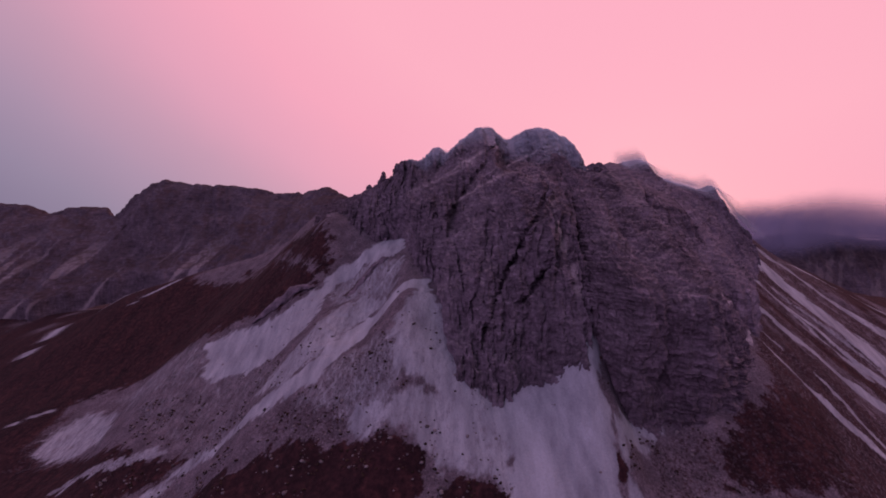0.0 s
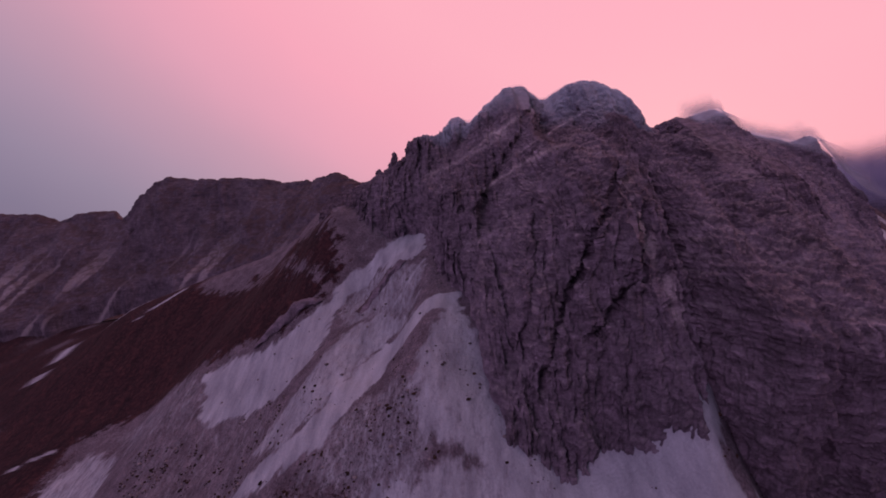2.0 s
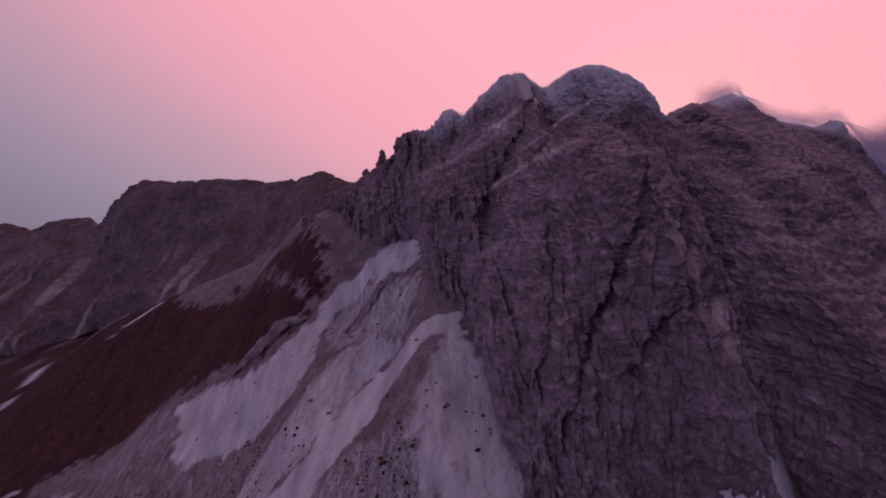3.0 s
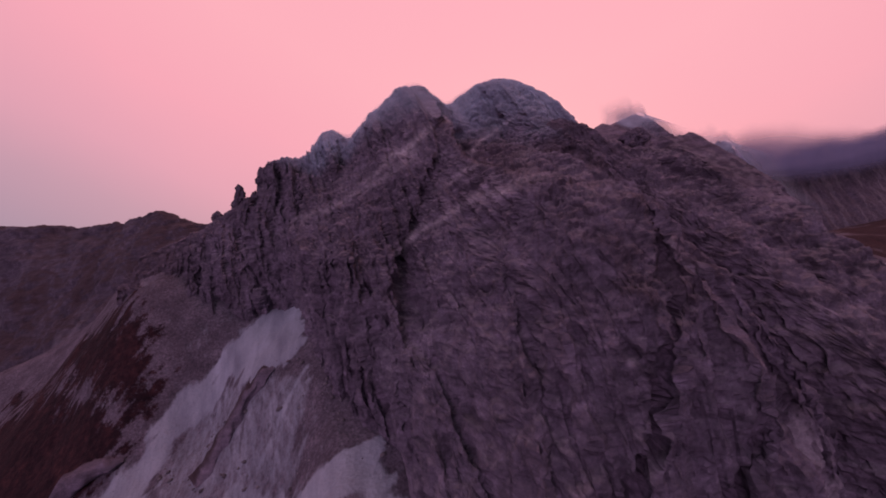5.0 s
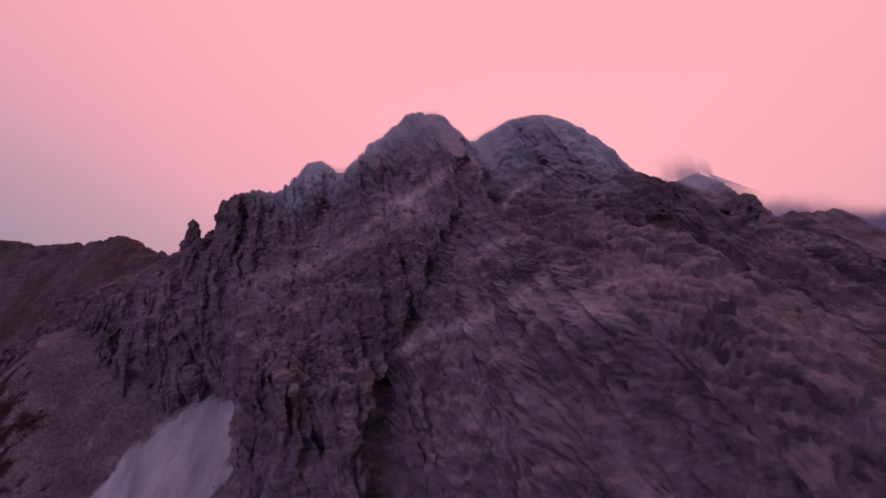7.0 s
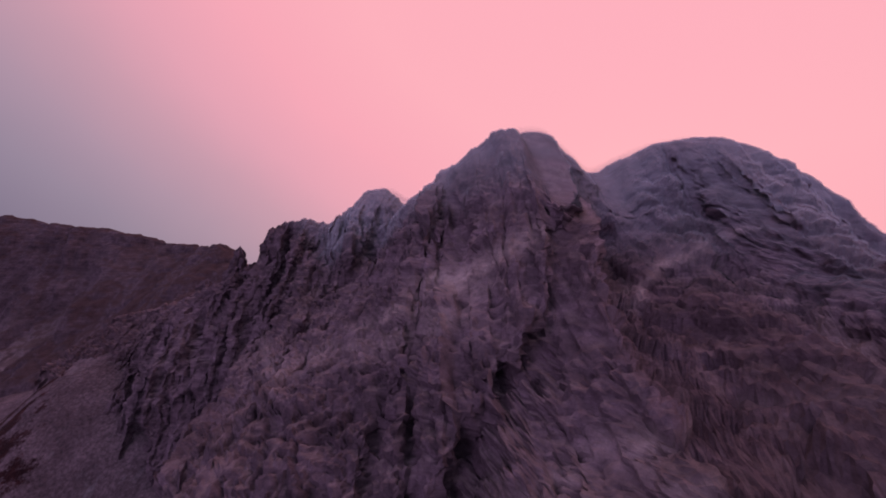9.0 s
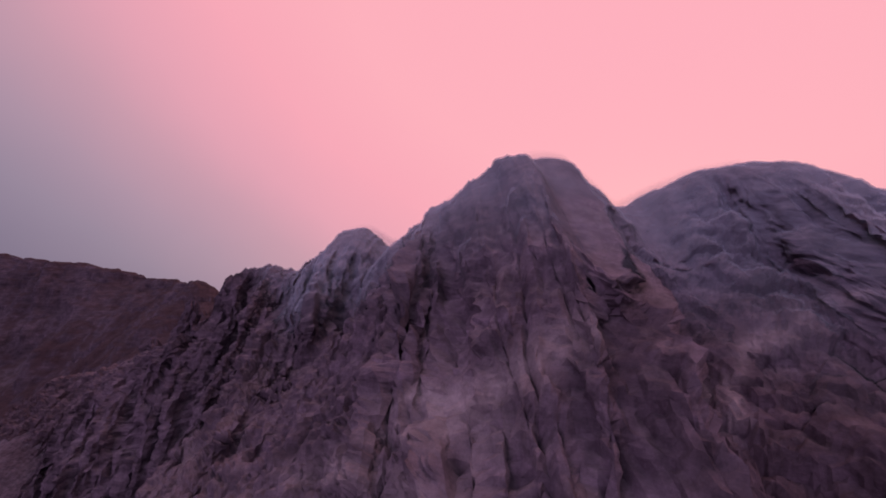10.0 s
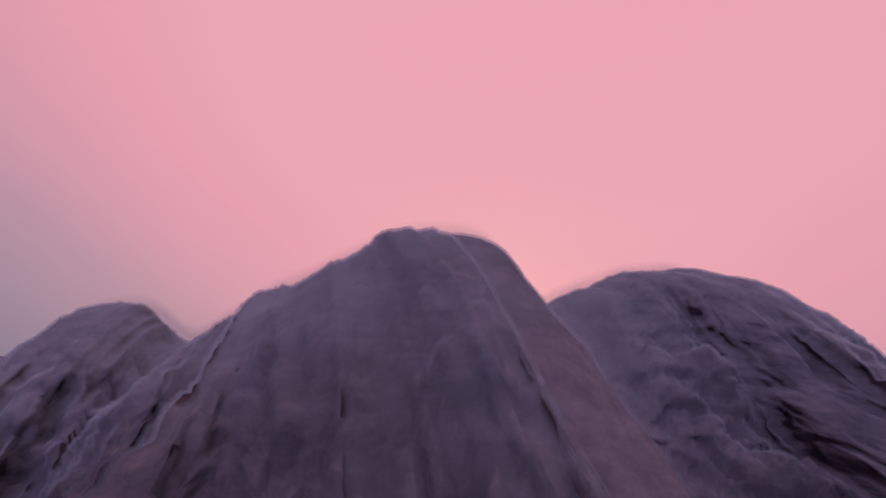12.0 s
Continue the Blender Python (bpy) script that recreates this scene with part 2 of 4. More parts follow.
def ground_material():
    """Scree, rubble and autumn turf, laid out by the masks scree and turf."""
    mat, nt, b = material("scree and turf", 0.95)
    grit = tex(nt, 1.3, 10, 0.72)
    lumps = tex(nt, 0.11, 8, 0.6)
    flow = tex(nt, 1.0, 6, 0.6, stretch=((0.12, 0.02, 0.05), (0, 0, radians(-38))))
    stones = tex(nt, 0.8, kind="voronoi")
    turf_n = tex(nt, 0.35, 10, 0.68)
    rubble = ramped(nt, lumps.outputs["Fac"], [(0.3, (0.088, 0.075, 0.091)), (0.5, (0.134, 0.116, 0.14)), (0.7, (0.195, 0.172, 0.204))])
    rubble = blend(nt, 0.8, rubble, ramped(nt, grit.outputs["Fac"], grey((0.35, 0.45), (0.5, 1.0), (0.65, 1.5))), "MULTIPLY")
    rubble = blend(nt, 0.5, rubble, ramped(nt, stones.outputs["Distance"], grey((0.0, 1.35), (0.9, 0.6))), "MULTIPLY")
    scree = ramped(nt, flow.outputs["Fac"], [(0.3, (0.225, 0.245, 0.29)), (0.5, (0.345, 0.38, 0.43)), (0.7, (0.47, 0.52, 0.58))])
    scree = blend(nt, 0.45, scree, ramped(nt, grit.outputs["Fac"], grey((0.3, 0.7), (0.5, 1.0), (0.7, 1.2))), "MULTIPLY")
    turf = ramped(nt, turf_n.outputs["Fac"], [(0.3, (0.012, 0.0054, 0.0078)), (0.5, (0.029, 0.0125, 0.0158)), (0.72, (0.074, 0.031, 0.031))])
    bands = tex(nt, 1.0, 6, 0.62, stretch=((0.10, 0.022, 0.05), (0, 0, radians(-38))))
    turf = blend(nt, 0.9, turf, ramped(nt, bands.outputs["Fac"], [(0.32, (0.5, 0.52, 0.6)), (0.5, (1.0, 0.95, 1.0)), (0.68, (1.45, 1.35, 1.25))]), "MULTIPLY")
    mottle = tex(nt, 0.34, 9, 0.7, stretch=((1.5, 0.45, 0.7), (0, 0, radians(-38))))
    clumps = tex(nt, 0.75, 9, 0.76)
    c = blend(nt, broken(nt, attr(nt, "scree"), mottle.outputs["Fac"], 1.7, 0.42), rubble, scree)
    c = blend(nt, broken(nt, attr(nt, "turf"), clumps.outputs["Fac"], 1.9, 0.22), c, turf)
    nt.links.new(c, b.inputs["Base Color"])
    bump(nt, b, [(lumps.outputs["Fac"], 0.5, 2.0), (stones.outputs["Distance"], 0.35, 0.5), (grit.outputs["Fac"], 0.7, 0.5)])
    return mat


GROUND_MAT = ground_material()


# ---- meshes from grids ----
def grid_mesh(name, P, mat, masks, keep=None, facets=False):
    """One mesh from a grid of points P (n, m, 3); keep: a mask of its faces (n-1, m-1); masks: attributes by name (n, m)."""
    n, m = P.shape[:2]
    idx = np.arange(n * m).reshape(n, m)
    quads = np.stack([idx[:-1, :-1], idx[1:, :-1], idx[1:, 1:], idx[:-1, 1:]], -1)
    quads = quads[keep] if keep is not None else quads.reshape(-1, 4)
    used, inv = np.unique(quads.ravel(), return_inverse=True)
    me = bpy.data.meshes.new(name)
    me.vertices.add(len(used))
    me.vertices.foreach_set("co", P.reshape(-1, 3)[used].astype(np.float32).ravel())
    me.loops.add(len(inv))
    me.loops.foreach_set("vertex_index", inv.astype(np.int32))
    me.polygons.add(len(quads))
    me.polygons.foreach_set("loop_start", np.arange(0, len(inv), 4, dtype=np.int32))
    me.polygons.foreach_set("use_smooth", np.full(len(quads), not facets))
    me.update(calc_edges=True)
    for key, v in masks.items():
        a = me.attributes.new(key, "FLOAT", "POINT")
        a.data.foreach_set("value", np.clip(v, 0, 1).ravel()[used].astype(np.float32))
    me.materials.append(mat)
    return me


def part(name, me, parent, label=""):
    ob = new(name, me)
    ob.parent = parent
    return tagged(ob, label)


def thing(name, label, category, group="", kind=""):
    return tagged(new(name), label, category, group, kind)


def normals(P):
    du, dv = np.gradient(P, axis=0), np.gradient(P, axis=1)
    n = np.cross(du, dv)
    return n / (np.linalg.norm(n, axis=2, keepdims=True) + 1e-9)


def sheet(stations, crest, x0, x1, dx, ns, back=60, warp=1.0, notch=1.0):
    """A mountainside between foot and crest. stations: x -> five (y, z) from the foot up; crest: (x, y, z) along the top.
    Returns points (nx, ns, 3) and the share of the way up (ns)."""
    sx = sorted(stations)
    prof = np.array([np.ravel(stations[k]) for k in sx], float).reshape(len(sx), 5, 2)
    # columns spaced evenly along the wall, which turns corners
    xs = np.linspace(x0, x1, 600)
    bend = np.diff(pchip(sx, prof, xs)[..., 0], axis=0) / (xs[1] - xs[0])
    along = np.concatenate([[0], np.cumsum(np.sqrt(1 + np.minimum(np.abs(bend).mean(1), 2.2) ** 2))])
    xs = np.interp(np.linspace(0, along[-1], int((x1 - x0) / dx)), along, xs)
    inner = pchip(sx, prof, xs)
    cr = np.array(crest, float)
    top = np.stack([np.interp(xs, cr[:, 0], cr[:, k]) for k in (1, 2)], 1)
    foot = inner[:, 0] + np.array([-3.0, -30.0])
    behind = top + np.array([back, -back * 1.1])
    line = np.concatenate([foot[:, None], inner, top[:, None], behind[:, None]], 1)
    knots = np.array([0, 0.13, 0.27, 0.42, 0.57, 0.72, 0.88, 1.0])
    # rows spaced by the way up the slope, fewer under the ground and behind the crest
    fine = np.linspace(0, 1, 900)
    way = pchip(knots, line[::max(1, len(xs) // 60)].transpose(1, 0, 2), fine)
    pace = np.linalg.norm(np.diff(way, axis=0), axis=2)
    pace = 0.6 * pace.mean(1) + 0.4 * pace.max(1)
    pace = pace * np.where(fine[1:] > 0.9, 0.3, np.where(fine[1:] < 0.1, 0.35, 1.0))
    way = np.concatenate([[0], np.cumsum(pace)])
    s = np.interp(np.linspace(0, way[-1], ns), way, fine)
    smoothed = pchip(knots, line.transpose(1, 0, 2), s).transpose(1, 0, 2)
    P = np.empty((len(xs), ns, 3))
    P[..., 0] = xs[:, None]
    P[..., 1:] = smoothed
    return P, s


def gully(P, line, width, depth, power=1.6, aim=0.0):
    """Draws the wall back along a line of (x, z) seen from the front; aim: how far it turns to the right as it goes in."""
    z = P[..., 2]
    ln = sorted(line, key=lambda q: q[1])
    xc = np.interp(z, [q[1] for q in ln], [q[0] for q in ln])
    inside = smooth(ln[0][1] - 12, ln[0][1] + 4, z) * smooth(ln[-1][1] + 12, ln[-1][1] - 2, z)
    xc = xc + 1.5 * gnoise(z / 9, 3.3, 0) + 0.5 * gnoise(z / 2.5, 1.3, 0)
    g = np.exp(-np.abs((P[..., 0] - xc) / width) ** power)
    P[..., 1] += depth * g * inside
    P[..., 0] += aim * depth * g * inside
    return g * inside


def chance(i, j, seed):
    """A fixed random number, -1 to 1, for each cell."""
    return PERM[(PERM[(i.astype(np.int64) + seed * 37) & 255] + j.astype(np.int64)) & 255] / 127.5 - 1


def blocks(u, v, wide, tall, seed):
    """Jointed blocks: cells of uneven height in columns, each set in or out, with a groove between columns."""
    a = u / wide
    i = np.floor(a)
    b = v / tall + 3 * chance(i, i * 0, seed)
    j = np.floor(b)
    fa, fb = a - i, b - j
    edge = smooth(0, 0.16, fa) * smooth(1, 0.84, fa)
    ledge = smooth(0, 0.10, fb) * smooth(1, 0.80, fb)
    return chance(i, j, seed + 3) * (0.35 + 0.65 * edge) * (0.5 + 0.5 * ledge) - 0.55 * (1 - edge)


def cells(x, y, z, size, seed):
    """Broken lumps: distance to the nearest and the next of scattered points, in a jittered grid; gives facets with creases between."""
    p = [v / size for v in (x, y, z)]
    i = [np.floor(v).astype(np.int64) for v in p]
    first, second = np.full(x.shape, 9.0), np.full(x.shape, 9.0)
    own = np.zeros(x.shape)
    for a in (-1, 0, 1):
        for b in (-1, 0, 1):
            for c in (-1, 0, 1):
                h = PERM[(PERM[(PERM[(i[0] + a + seed) & 255] + i[1] + b) & 255] + i[2] + c) & 255]
                d = np.sqrt(sum((i[k] + o + 0.5 + 0.85 * (PERM[(h + 31 * k) & 255] / 255.0 - 0.5) - p[k]) ** 2 for k, o in enumerate((a, b, c))))
                nearer = d < first
                second = np.where(nearer, first, np.minimum(second, d))
                own = np.where(nearer, h / 127.5 - 1, own)
                first = np.where(nearer, d, first)
    return own, second - first


def roughen(P, s, amp=1.0, beds=1.0, ribs=1.0, dip=0.25, column=1.0, flutes=0.0, calm=0.45):
    """Ribs and clefts, dipping beds, joints and blocky relief, pushed along the normals."""
    x, y, z = P[..., 0].copy(), P[..., 1].copy(), P[..., 2].copy()
    top = smooth(0.97, 0.86, np.broadcast_to(s, x.shape))
    steep = smooth(0.9, 0.45, normals(softened(P, 6))[..., 2])
    w = 6 * fbm(x, y, z, 40, 2)
    # h: the way along the foot of the wall
    face = (s > 0.13) & (s < 0.72)
    bend = np.gradient(softened(P, 6)[:, face, 1], axis=0) / np.gradient(P[:, 0, 0])[:, None]
    h = np.cumsum(np.sqrt(1 + np.minimum(np.abs(bend).mean(1), 2.2) ** 2) * np.gradient(P[:, 0, 0]))
    h = np.broadcast_to(h[:, None], x.shape)
    rib = np.abs(gnoise((h + w) / 17, z / 75, y / 150)) + 0.55 * np.abs(gnoise((h + w) / 7.5, z / 42, y / 90 + 5)) + 0.28 * np.abs(gnoise((h + w) / 3.1, z / 26, y / 50 + 9))
    sheer = smooth(0.72, 0.4, normals(softened(P, 6))[..., 2])
    P[..., 1] += ribs * top * (0.2 + 0.8 * steep) * (8.5 * (0.45 - rib))
    n = normals(P)
    x, y, z = P[..., 0].copy(), P[..., 1].copy(), P[..., 2].copy()
    big = fbm(x, y, z, 13, 5, 0.54)
    ridged = 1 - 2 * np.abs(fbm(x, y * 0.8, z * 0.55, 8, 4, 0.55))
    level = (z + dip * x + 2.4 * fbm(x, y, z, 22, 3)) / 5.2
    saw = level - np.floor(level)
    step = smooth(0.0, 0.8, saw) - smooth(0.86, 1.0, saw)
    level2 = (z + dip * x + 1.1 * fbm(x, y, z, 11, 2)) / 1.7
    saw2 = level2 - np.floor(level2)
    step2 = smooth(0.0, 0.7, saw2) - smooth(0.8, 1.0, saw2)
    where = smooth(-0.15, 0.35, gnoise(x / 38, y / 38, z / 24))
    crack = np.exp(-(gnoise((h + 0.5 * w) / 4.6, z / 24, y / 30) / 0.05) ** 2) * smooth(-0.2, 0.2, gnoise(x / 9, z / 12, 3.0))
    crack += 0.6 * np.exp(-(gnoise((h + 0.3 * z) / 6.5, z / 8, y / 20 + 7) / 0.05) ** 2) * smooth(0.0, 0.3, gnoise(x / 12, z / 10, 8.0))
    u = h + 0.7 * w + 2.2 * fbm(x, y, z, 9, 3)
    v = z + dip * x + 1.5 * fbm(x, y, z, 12, 3)
    tall = blocks(u, v, 8.5, 27, 1) * 1.7 + blocks(u + 3, v, 3.6, 10, 2) * 0.95 + blocks(u + 1, v, 1.7, 4.5, 4) * 0.42
    flat = blocks(u, v, 15, 4.2, 5) * 1.1 + blocks(u + 5, v, 6, 1.7, 6) * 0.5
    share = column
    grain = fbm(x, y, z, 3.6, 4, 0.6)
    # rubble and broken knobs, most of all where the slope lies back
    jx, jy, jz = x + 1.5 * fbm(x, y, z, 6, 3), y + 1.5 * fbm(y, z, x, 6, 3), 0.6 * z + 1.2 * fbm(z, x, y, 6, 3)
    own1, gap1 = cells(jx + 0.25 * jz, jy, jz, 5.5, 3)
    own2, gap2 = cells(jx, jy, jz, 2.1, 9)
    own3, gap3 = cells(jx + 0.2 * jy, jy, jz, 1.15, 21)
    knobs = 0.55 * own1 - 0.6 * np.exp(-gap1 / 0.10) + 0.5 * own2 - 0.55 * np.exp(-gap2 / 0.12) + 0.28 * own3
    d = (amp * (1.2 * big + 0.6 * (ridged - 0.35) + 0.75 * grain + steep * (tall * share + flat * (1 - share)) + (1.15 - 0.8 * steep) * knobs)
         + beds * (0.25 + 0.75 * steep) * where * (0.85 * step + 0.38 * step2 - 0.6) - 1.3 * amp * (0.1 + 0.9 * sheer) * crack)
    # flutes that run straight down the face
    lane = h + 0.25 * w + 0.5 * fbm(x, y, z, 7, 2)
    d = d + flutes * sheer * (0.9 - 2.6 * np.abs(gnoise(lane / 3.3, z / 40, 1.0)) - 1.3 * np.abs(gnoise(lane / 1.4, z / 22, 6.0)) + 0.5 * chance(np.floor(lane / 2.3), np.floor(z / 9 + lane / 5), 7))
    d = d * (calm + (1 - calm) * np.broadcast_to(smooth(0.88, 0.76, s), d.shape)) - 0.3
    P += n * d[..., None]
    return d


def seat_crest(P, s, crest, flanks=()):
    """Sets the skyline back to its height after the relief has been pushed out; flanks: stretches of x where the face lies back below the crest."""
    cr = np.array(crest, float)
    rows = (s > 0.8) & (s < 0.97)
    top = P[:, rows, 2].max(1)
    k = np.ones(7) / 7
    top = np.convolve(np.pad(top, 3, mode="edge"), k, "valid")
    lift = np.interp(P[:, 0, 0], cr[:, 0], cr[:, 2]) - top
    P[..., 2] += lift[:, None] * smooth(0.6, 0.84, s)[None]
    # nothing on the face stands out over the crest
    ahead = np.interp(P[:, 0, 0], cr[:, 0], cr[:, 1])[:, None] - P[..., 1]
    for a, b, c, d, fall in flanks:
        cap = np.interp(P[:, 0, 0], cr[:, 0], cr[:, 2])[:, None] - fall * ahead + 0.4 * gnoise(P[..., 0] / 2, P[..., 1] / 3, 2.0)
        where = np.where(ahead > 0, smooth(a, b, P[..., 0]) * smooth(c, d, P[..., 0]), 0.0) * smooth(44, 28, ahead)
        P[..., 2] += where * np.minimum(0, cap - P[..., 2])


def softened(P, times=10):
    """The same sheet with its roughness smoothed away."""
    Q = P.copy()
    for _ in range(times):
        Q[2:-2] = (Q[:-4] + Q[2:-2] * 2 + Q[4:]) / 4
        Q[:, 2:-2] = (Q[:, :-4] + Q[:, 2:-2] * 2 + Q[:, 4:]) / 4
    return Q


def put_slope_masks(P, pale_amp=1.0):
    """Pale dust and rubble on ledges; no turf as yet."""
    n = normals(P)
    up = n[..., 2]
    x, y, z = P[..., 0], P[..., 1], P[..., 2]
    patch = fbm(x, y, z, 26, 4)
    pale = smooth(0.74, 0.98, up + 0.30 * patch + 0.30 * fbm(x, y, z, 2, 3)) * 0.2 * pale_amp
    turf = np.zeros_like(up)
    return {"pale": pale, "turf": turf}


def split(P, pieces, masks, mat, parent):
    """Cuts a sheet into its parts: pieces are (name, label, mask over the faces)."""
    left = np.ones((P.shape[0] - 1, P.shape[1] - 1), bool)
    for name, label, where in pieces:
        keep = left & where
        left &= ~where
        if keep.any():
            part(name, grid_mesh(name, P, mat, masks, keep, mat is not ROCK_FAR), parent, label)


# ---- main peak ----
MAIN = {
    -112: (356, 228, 362, 231, 368, 234, 374, 236, 380, 239),
    -85: (350, 224, 354, 229, 358, 235, 362, 240, 366, 244),
    -62: (336, 206, 337, 221, 339, 236, 345, 246, 354, 253),
    -45: (334, 205, 334, 219, 335, 234, 340, 248, 350, 261),
    -34: (328, 203, 329, 216, 331, 232, 337, 248, 347, 264),
    -26: (290, 189, 294, 212, 300, 232, 320, 246, 339, 262),
    -19: (266, 184, 272, 210, 280, 231, 312, 246, 334, 262),
    -8: (246, 182, 251, 206, 256, 229, 270, 239, 314, 259),
    6: (198, 150, 220, 190, 246, 216, 262, 237, 301, 262),
    20: (189, 134, 191, 170, 210, 208, 256, 238, 277, 258),
    27: (188, 133, 190, 168, 205, 208, 236, 236, 272, 256),
    34: (187, 132, 189, 165, 196, 202, 222, 238, 262, 256),
    46: (186, 139, 186, 168, 190, 202, 221, 241, 296, 263),
    54: (179, 145, 183, 173, 190, 204, 219, 240, 304, 267),
    61: (175, 150, 181, 175, 192, 202, 214, 232, 306, 270),
    67: (183, 160, 191, 184, 205, 210, 236, 240, 305, 271),
    72: (200, 168, 216, 200, 238, 234, 259, 255, 287, 267),
    84: (214, 168, 232, 196, 252, 226, 272, 249, 302, 274),
    97: (225, 172, 240, 198, 258, 222, 275, 239, 302, 257),
    116: (240, 180, 255, 200, 270, 220, 285, 236, 305, 250),
}
MAIN_CREST = [
    (-112, 388, 242), (-85, 372, 247), (-74, 370, 250), (-66, 367, 254), (-61, 364, 255), (-56, 362, 258), (-50, 360, 259), (-46, 359, 264), (-41, 358, 273),
    (-36, 357, 276.5), (-28, 356, 278), (-21, 355, 276), (-16.5, 355, 277.5), (-12, 354, 284), (-8, 354, 287), (-3.5, 354, 287.6), (1, 352, 284.8), (4, 349, 282.3),
    (9, 343, 285), (14, 338, 289), (22, 328, 292.2), (27, 325, 295.2), (30, 324.5, 296.2), (34, 324, 296.7), (37, 324, 296.6), (39.6, 324.5, 296.0), (41.4, 325, 293.6), (44.6, 325.5, 291.4), (47, 327, 289.8), (50, 331, 289.2), (53.7, 337, 290.7), (56, 340, 292),
    (60, 338, 294), (68, 336, 297.4), (77, 334, 298.8), (78.6, 333, 298.8), (79.6, 332.6, 297.0), (84.6, 329.5, 297.4), (86.2, 328.5, 294.8), (89.8, 329, 294.9), (93, 329.6, 290.8), (97.6, 328, 290.6), (100.4, 325.5, 286.6), (102.5, 324, 284), (105, 323.5, 279.5), (107, 323, 274), (109, 326, 269), (116, 334, 265),
]


def main_peak():
    P, s = sheet(MAIN, MAIN_CREST, -112, 116, 0.36, 560)
    x, z = P[..., 0], P[..., 2]
    # the cleft below the notch of the twin summits, the chimney in the front wall, and lesser clefts
    cleft = [(40, 280), (35, 274), (32.5, 269), (32, 262), (29, 257), (19, 245), (13, 236), (8, 228), (4, 208)]
    gully(P, [(x + 7, z) for x, z in cleft[2:6]], 7, 3.5, 2.0)
    gully(P, cleft, 2.0, 5, 2.2)
    gully(P, [(45, 283), (43, 274), (43.5, 262), (46, 252), (50, 243)], 7.0, 8, 4.0)
    gully(P, [(17, 268), (12.5, 250), (9, 242), (7, 225)], 0.9, 2.2, 2.0)
    gully(P, [(-10, 256), (-9, 246), (-10, 235)], 1.0, 3, 2.5)
    gully(P, [(-20, 262), (-25, 240), (-30, 215)], 1.8, 5)
    gully(P, [(8.4, 196), (9, 190), (10.2, 183)], 0.8, 4, 2.5)
    gully(P, [(26, 222), (24, 208), (19, 190), (14, 170)], 1.2, 4, 2.0)
    gully(P, [(49, 191), (46.6, 188), (43, 183.7), (39.5, 179.5), (35, 174)], 1.2, 4, 2.5, 0.7)
    gully(P, [(57, 222), (56, 205), (53, 192), (51, 180)], 1.0, 3)
    # the dark chimney
    gully(P, [(x - 2.5, z) for x, z in ((58, 237), (54, 229), (50.4, 217.6), (44.6, 211.7), (39.9, 203.4), (36.2, 196.3), (32.5, 190), (29.1, 182.7), (26.6, 176.4), (22, 160))], 0.9, 4.5, 2.5, 0.7)
    gully(P, [(4, 284), (-4, 262), (-12, 240), (-14, 215)], 2.6, 5)
    side = gully(P, [(66, 262), (60, 240), (56, 222), (60, 200), (63, 178)], 4.5, 7)
    roughen(P, s, beds=0.2 + 1.6 * smooth(31, 36, x) * smooth(75, 60, x) * smooth(236, 244, z) * smooth(280, 264, z), column=0.9, calm=0.24,
            flutes=0.25 + 0.9 * smooth(7, 13, x) * smooth(34, 30, x) * smooth(232, 242, z))
    # the ramp that lies back below the eastern summit is broken into slabs and blocks
    n = normals(softened(P, 8))
    lie = smooth(0.45, 0.68, n[..., 2]) * smooth(28, 36, P[..., 0]) * smooth(0.84, 0.76, s)[None] * smooth(205, 220, P[..., 2])
    P += (softened(P, 6) - P) * 0.85 * lie[..., None]
    x, y, z = P[..., 0], P[..., 1], P[..., 2]
    own, gap = cells(x + 0.3 * z, 0.8 * y, 1.5 * z, 4.4, 5)
    own2, gap2 = cells(x, 0.9 * y, 1.4 * z, 1.8, 13)
    P += n * (lie * (1.1 * own - 0.8 * np.exp(-gap / 0.10) + 0.42 * own2 - 0.4 * np.exp(-gap2 / 0.12)))[..., None]
    seat_crest(P, s, MAIN_CREST, [(28, 34, 62, 52, 0.78), (80, 86, 116, 112, 0.5)])
    # the summits are worn round, the western ridge is not
    worn = (smooth(0.78, 0.84, s) * smooth(1.0, 0.95, s))[None] * smooth(-20, -8, P[..., 0])
    P += (softened(P, 2) - P) * 0.6 * worn[..., None]
    crest_bits = smooth(0.80, 0.87, s)[None] * smooth(0.97, 0.89, s)[None]
    P[..., 2] += crest_bits * (1.5 * np.abs(gnoise(P[..., 0] / 3.1, P[..., 1] / 5, 1.0)) + 0.7 * gnoise(P[..., 0] / 1.1, P[..., 1] / 2, 4.0) - 0.3) * smooth(0, -24, P[..., 0])
    masks = put_slope_masks(P)
    x, y, z = P[..., 0], P[..., 1], P[..., 2]
    grain = smooth(-0.1, 0.35, fbm(x, y, z * 0.5, 5, 3))
    # dust in the side gully, and the pale ledge under the western summit
    masks["pale"] = np.maximum(masks["pale"], 0.45 * smooth(0.6, 1.0, side) * grain)
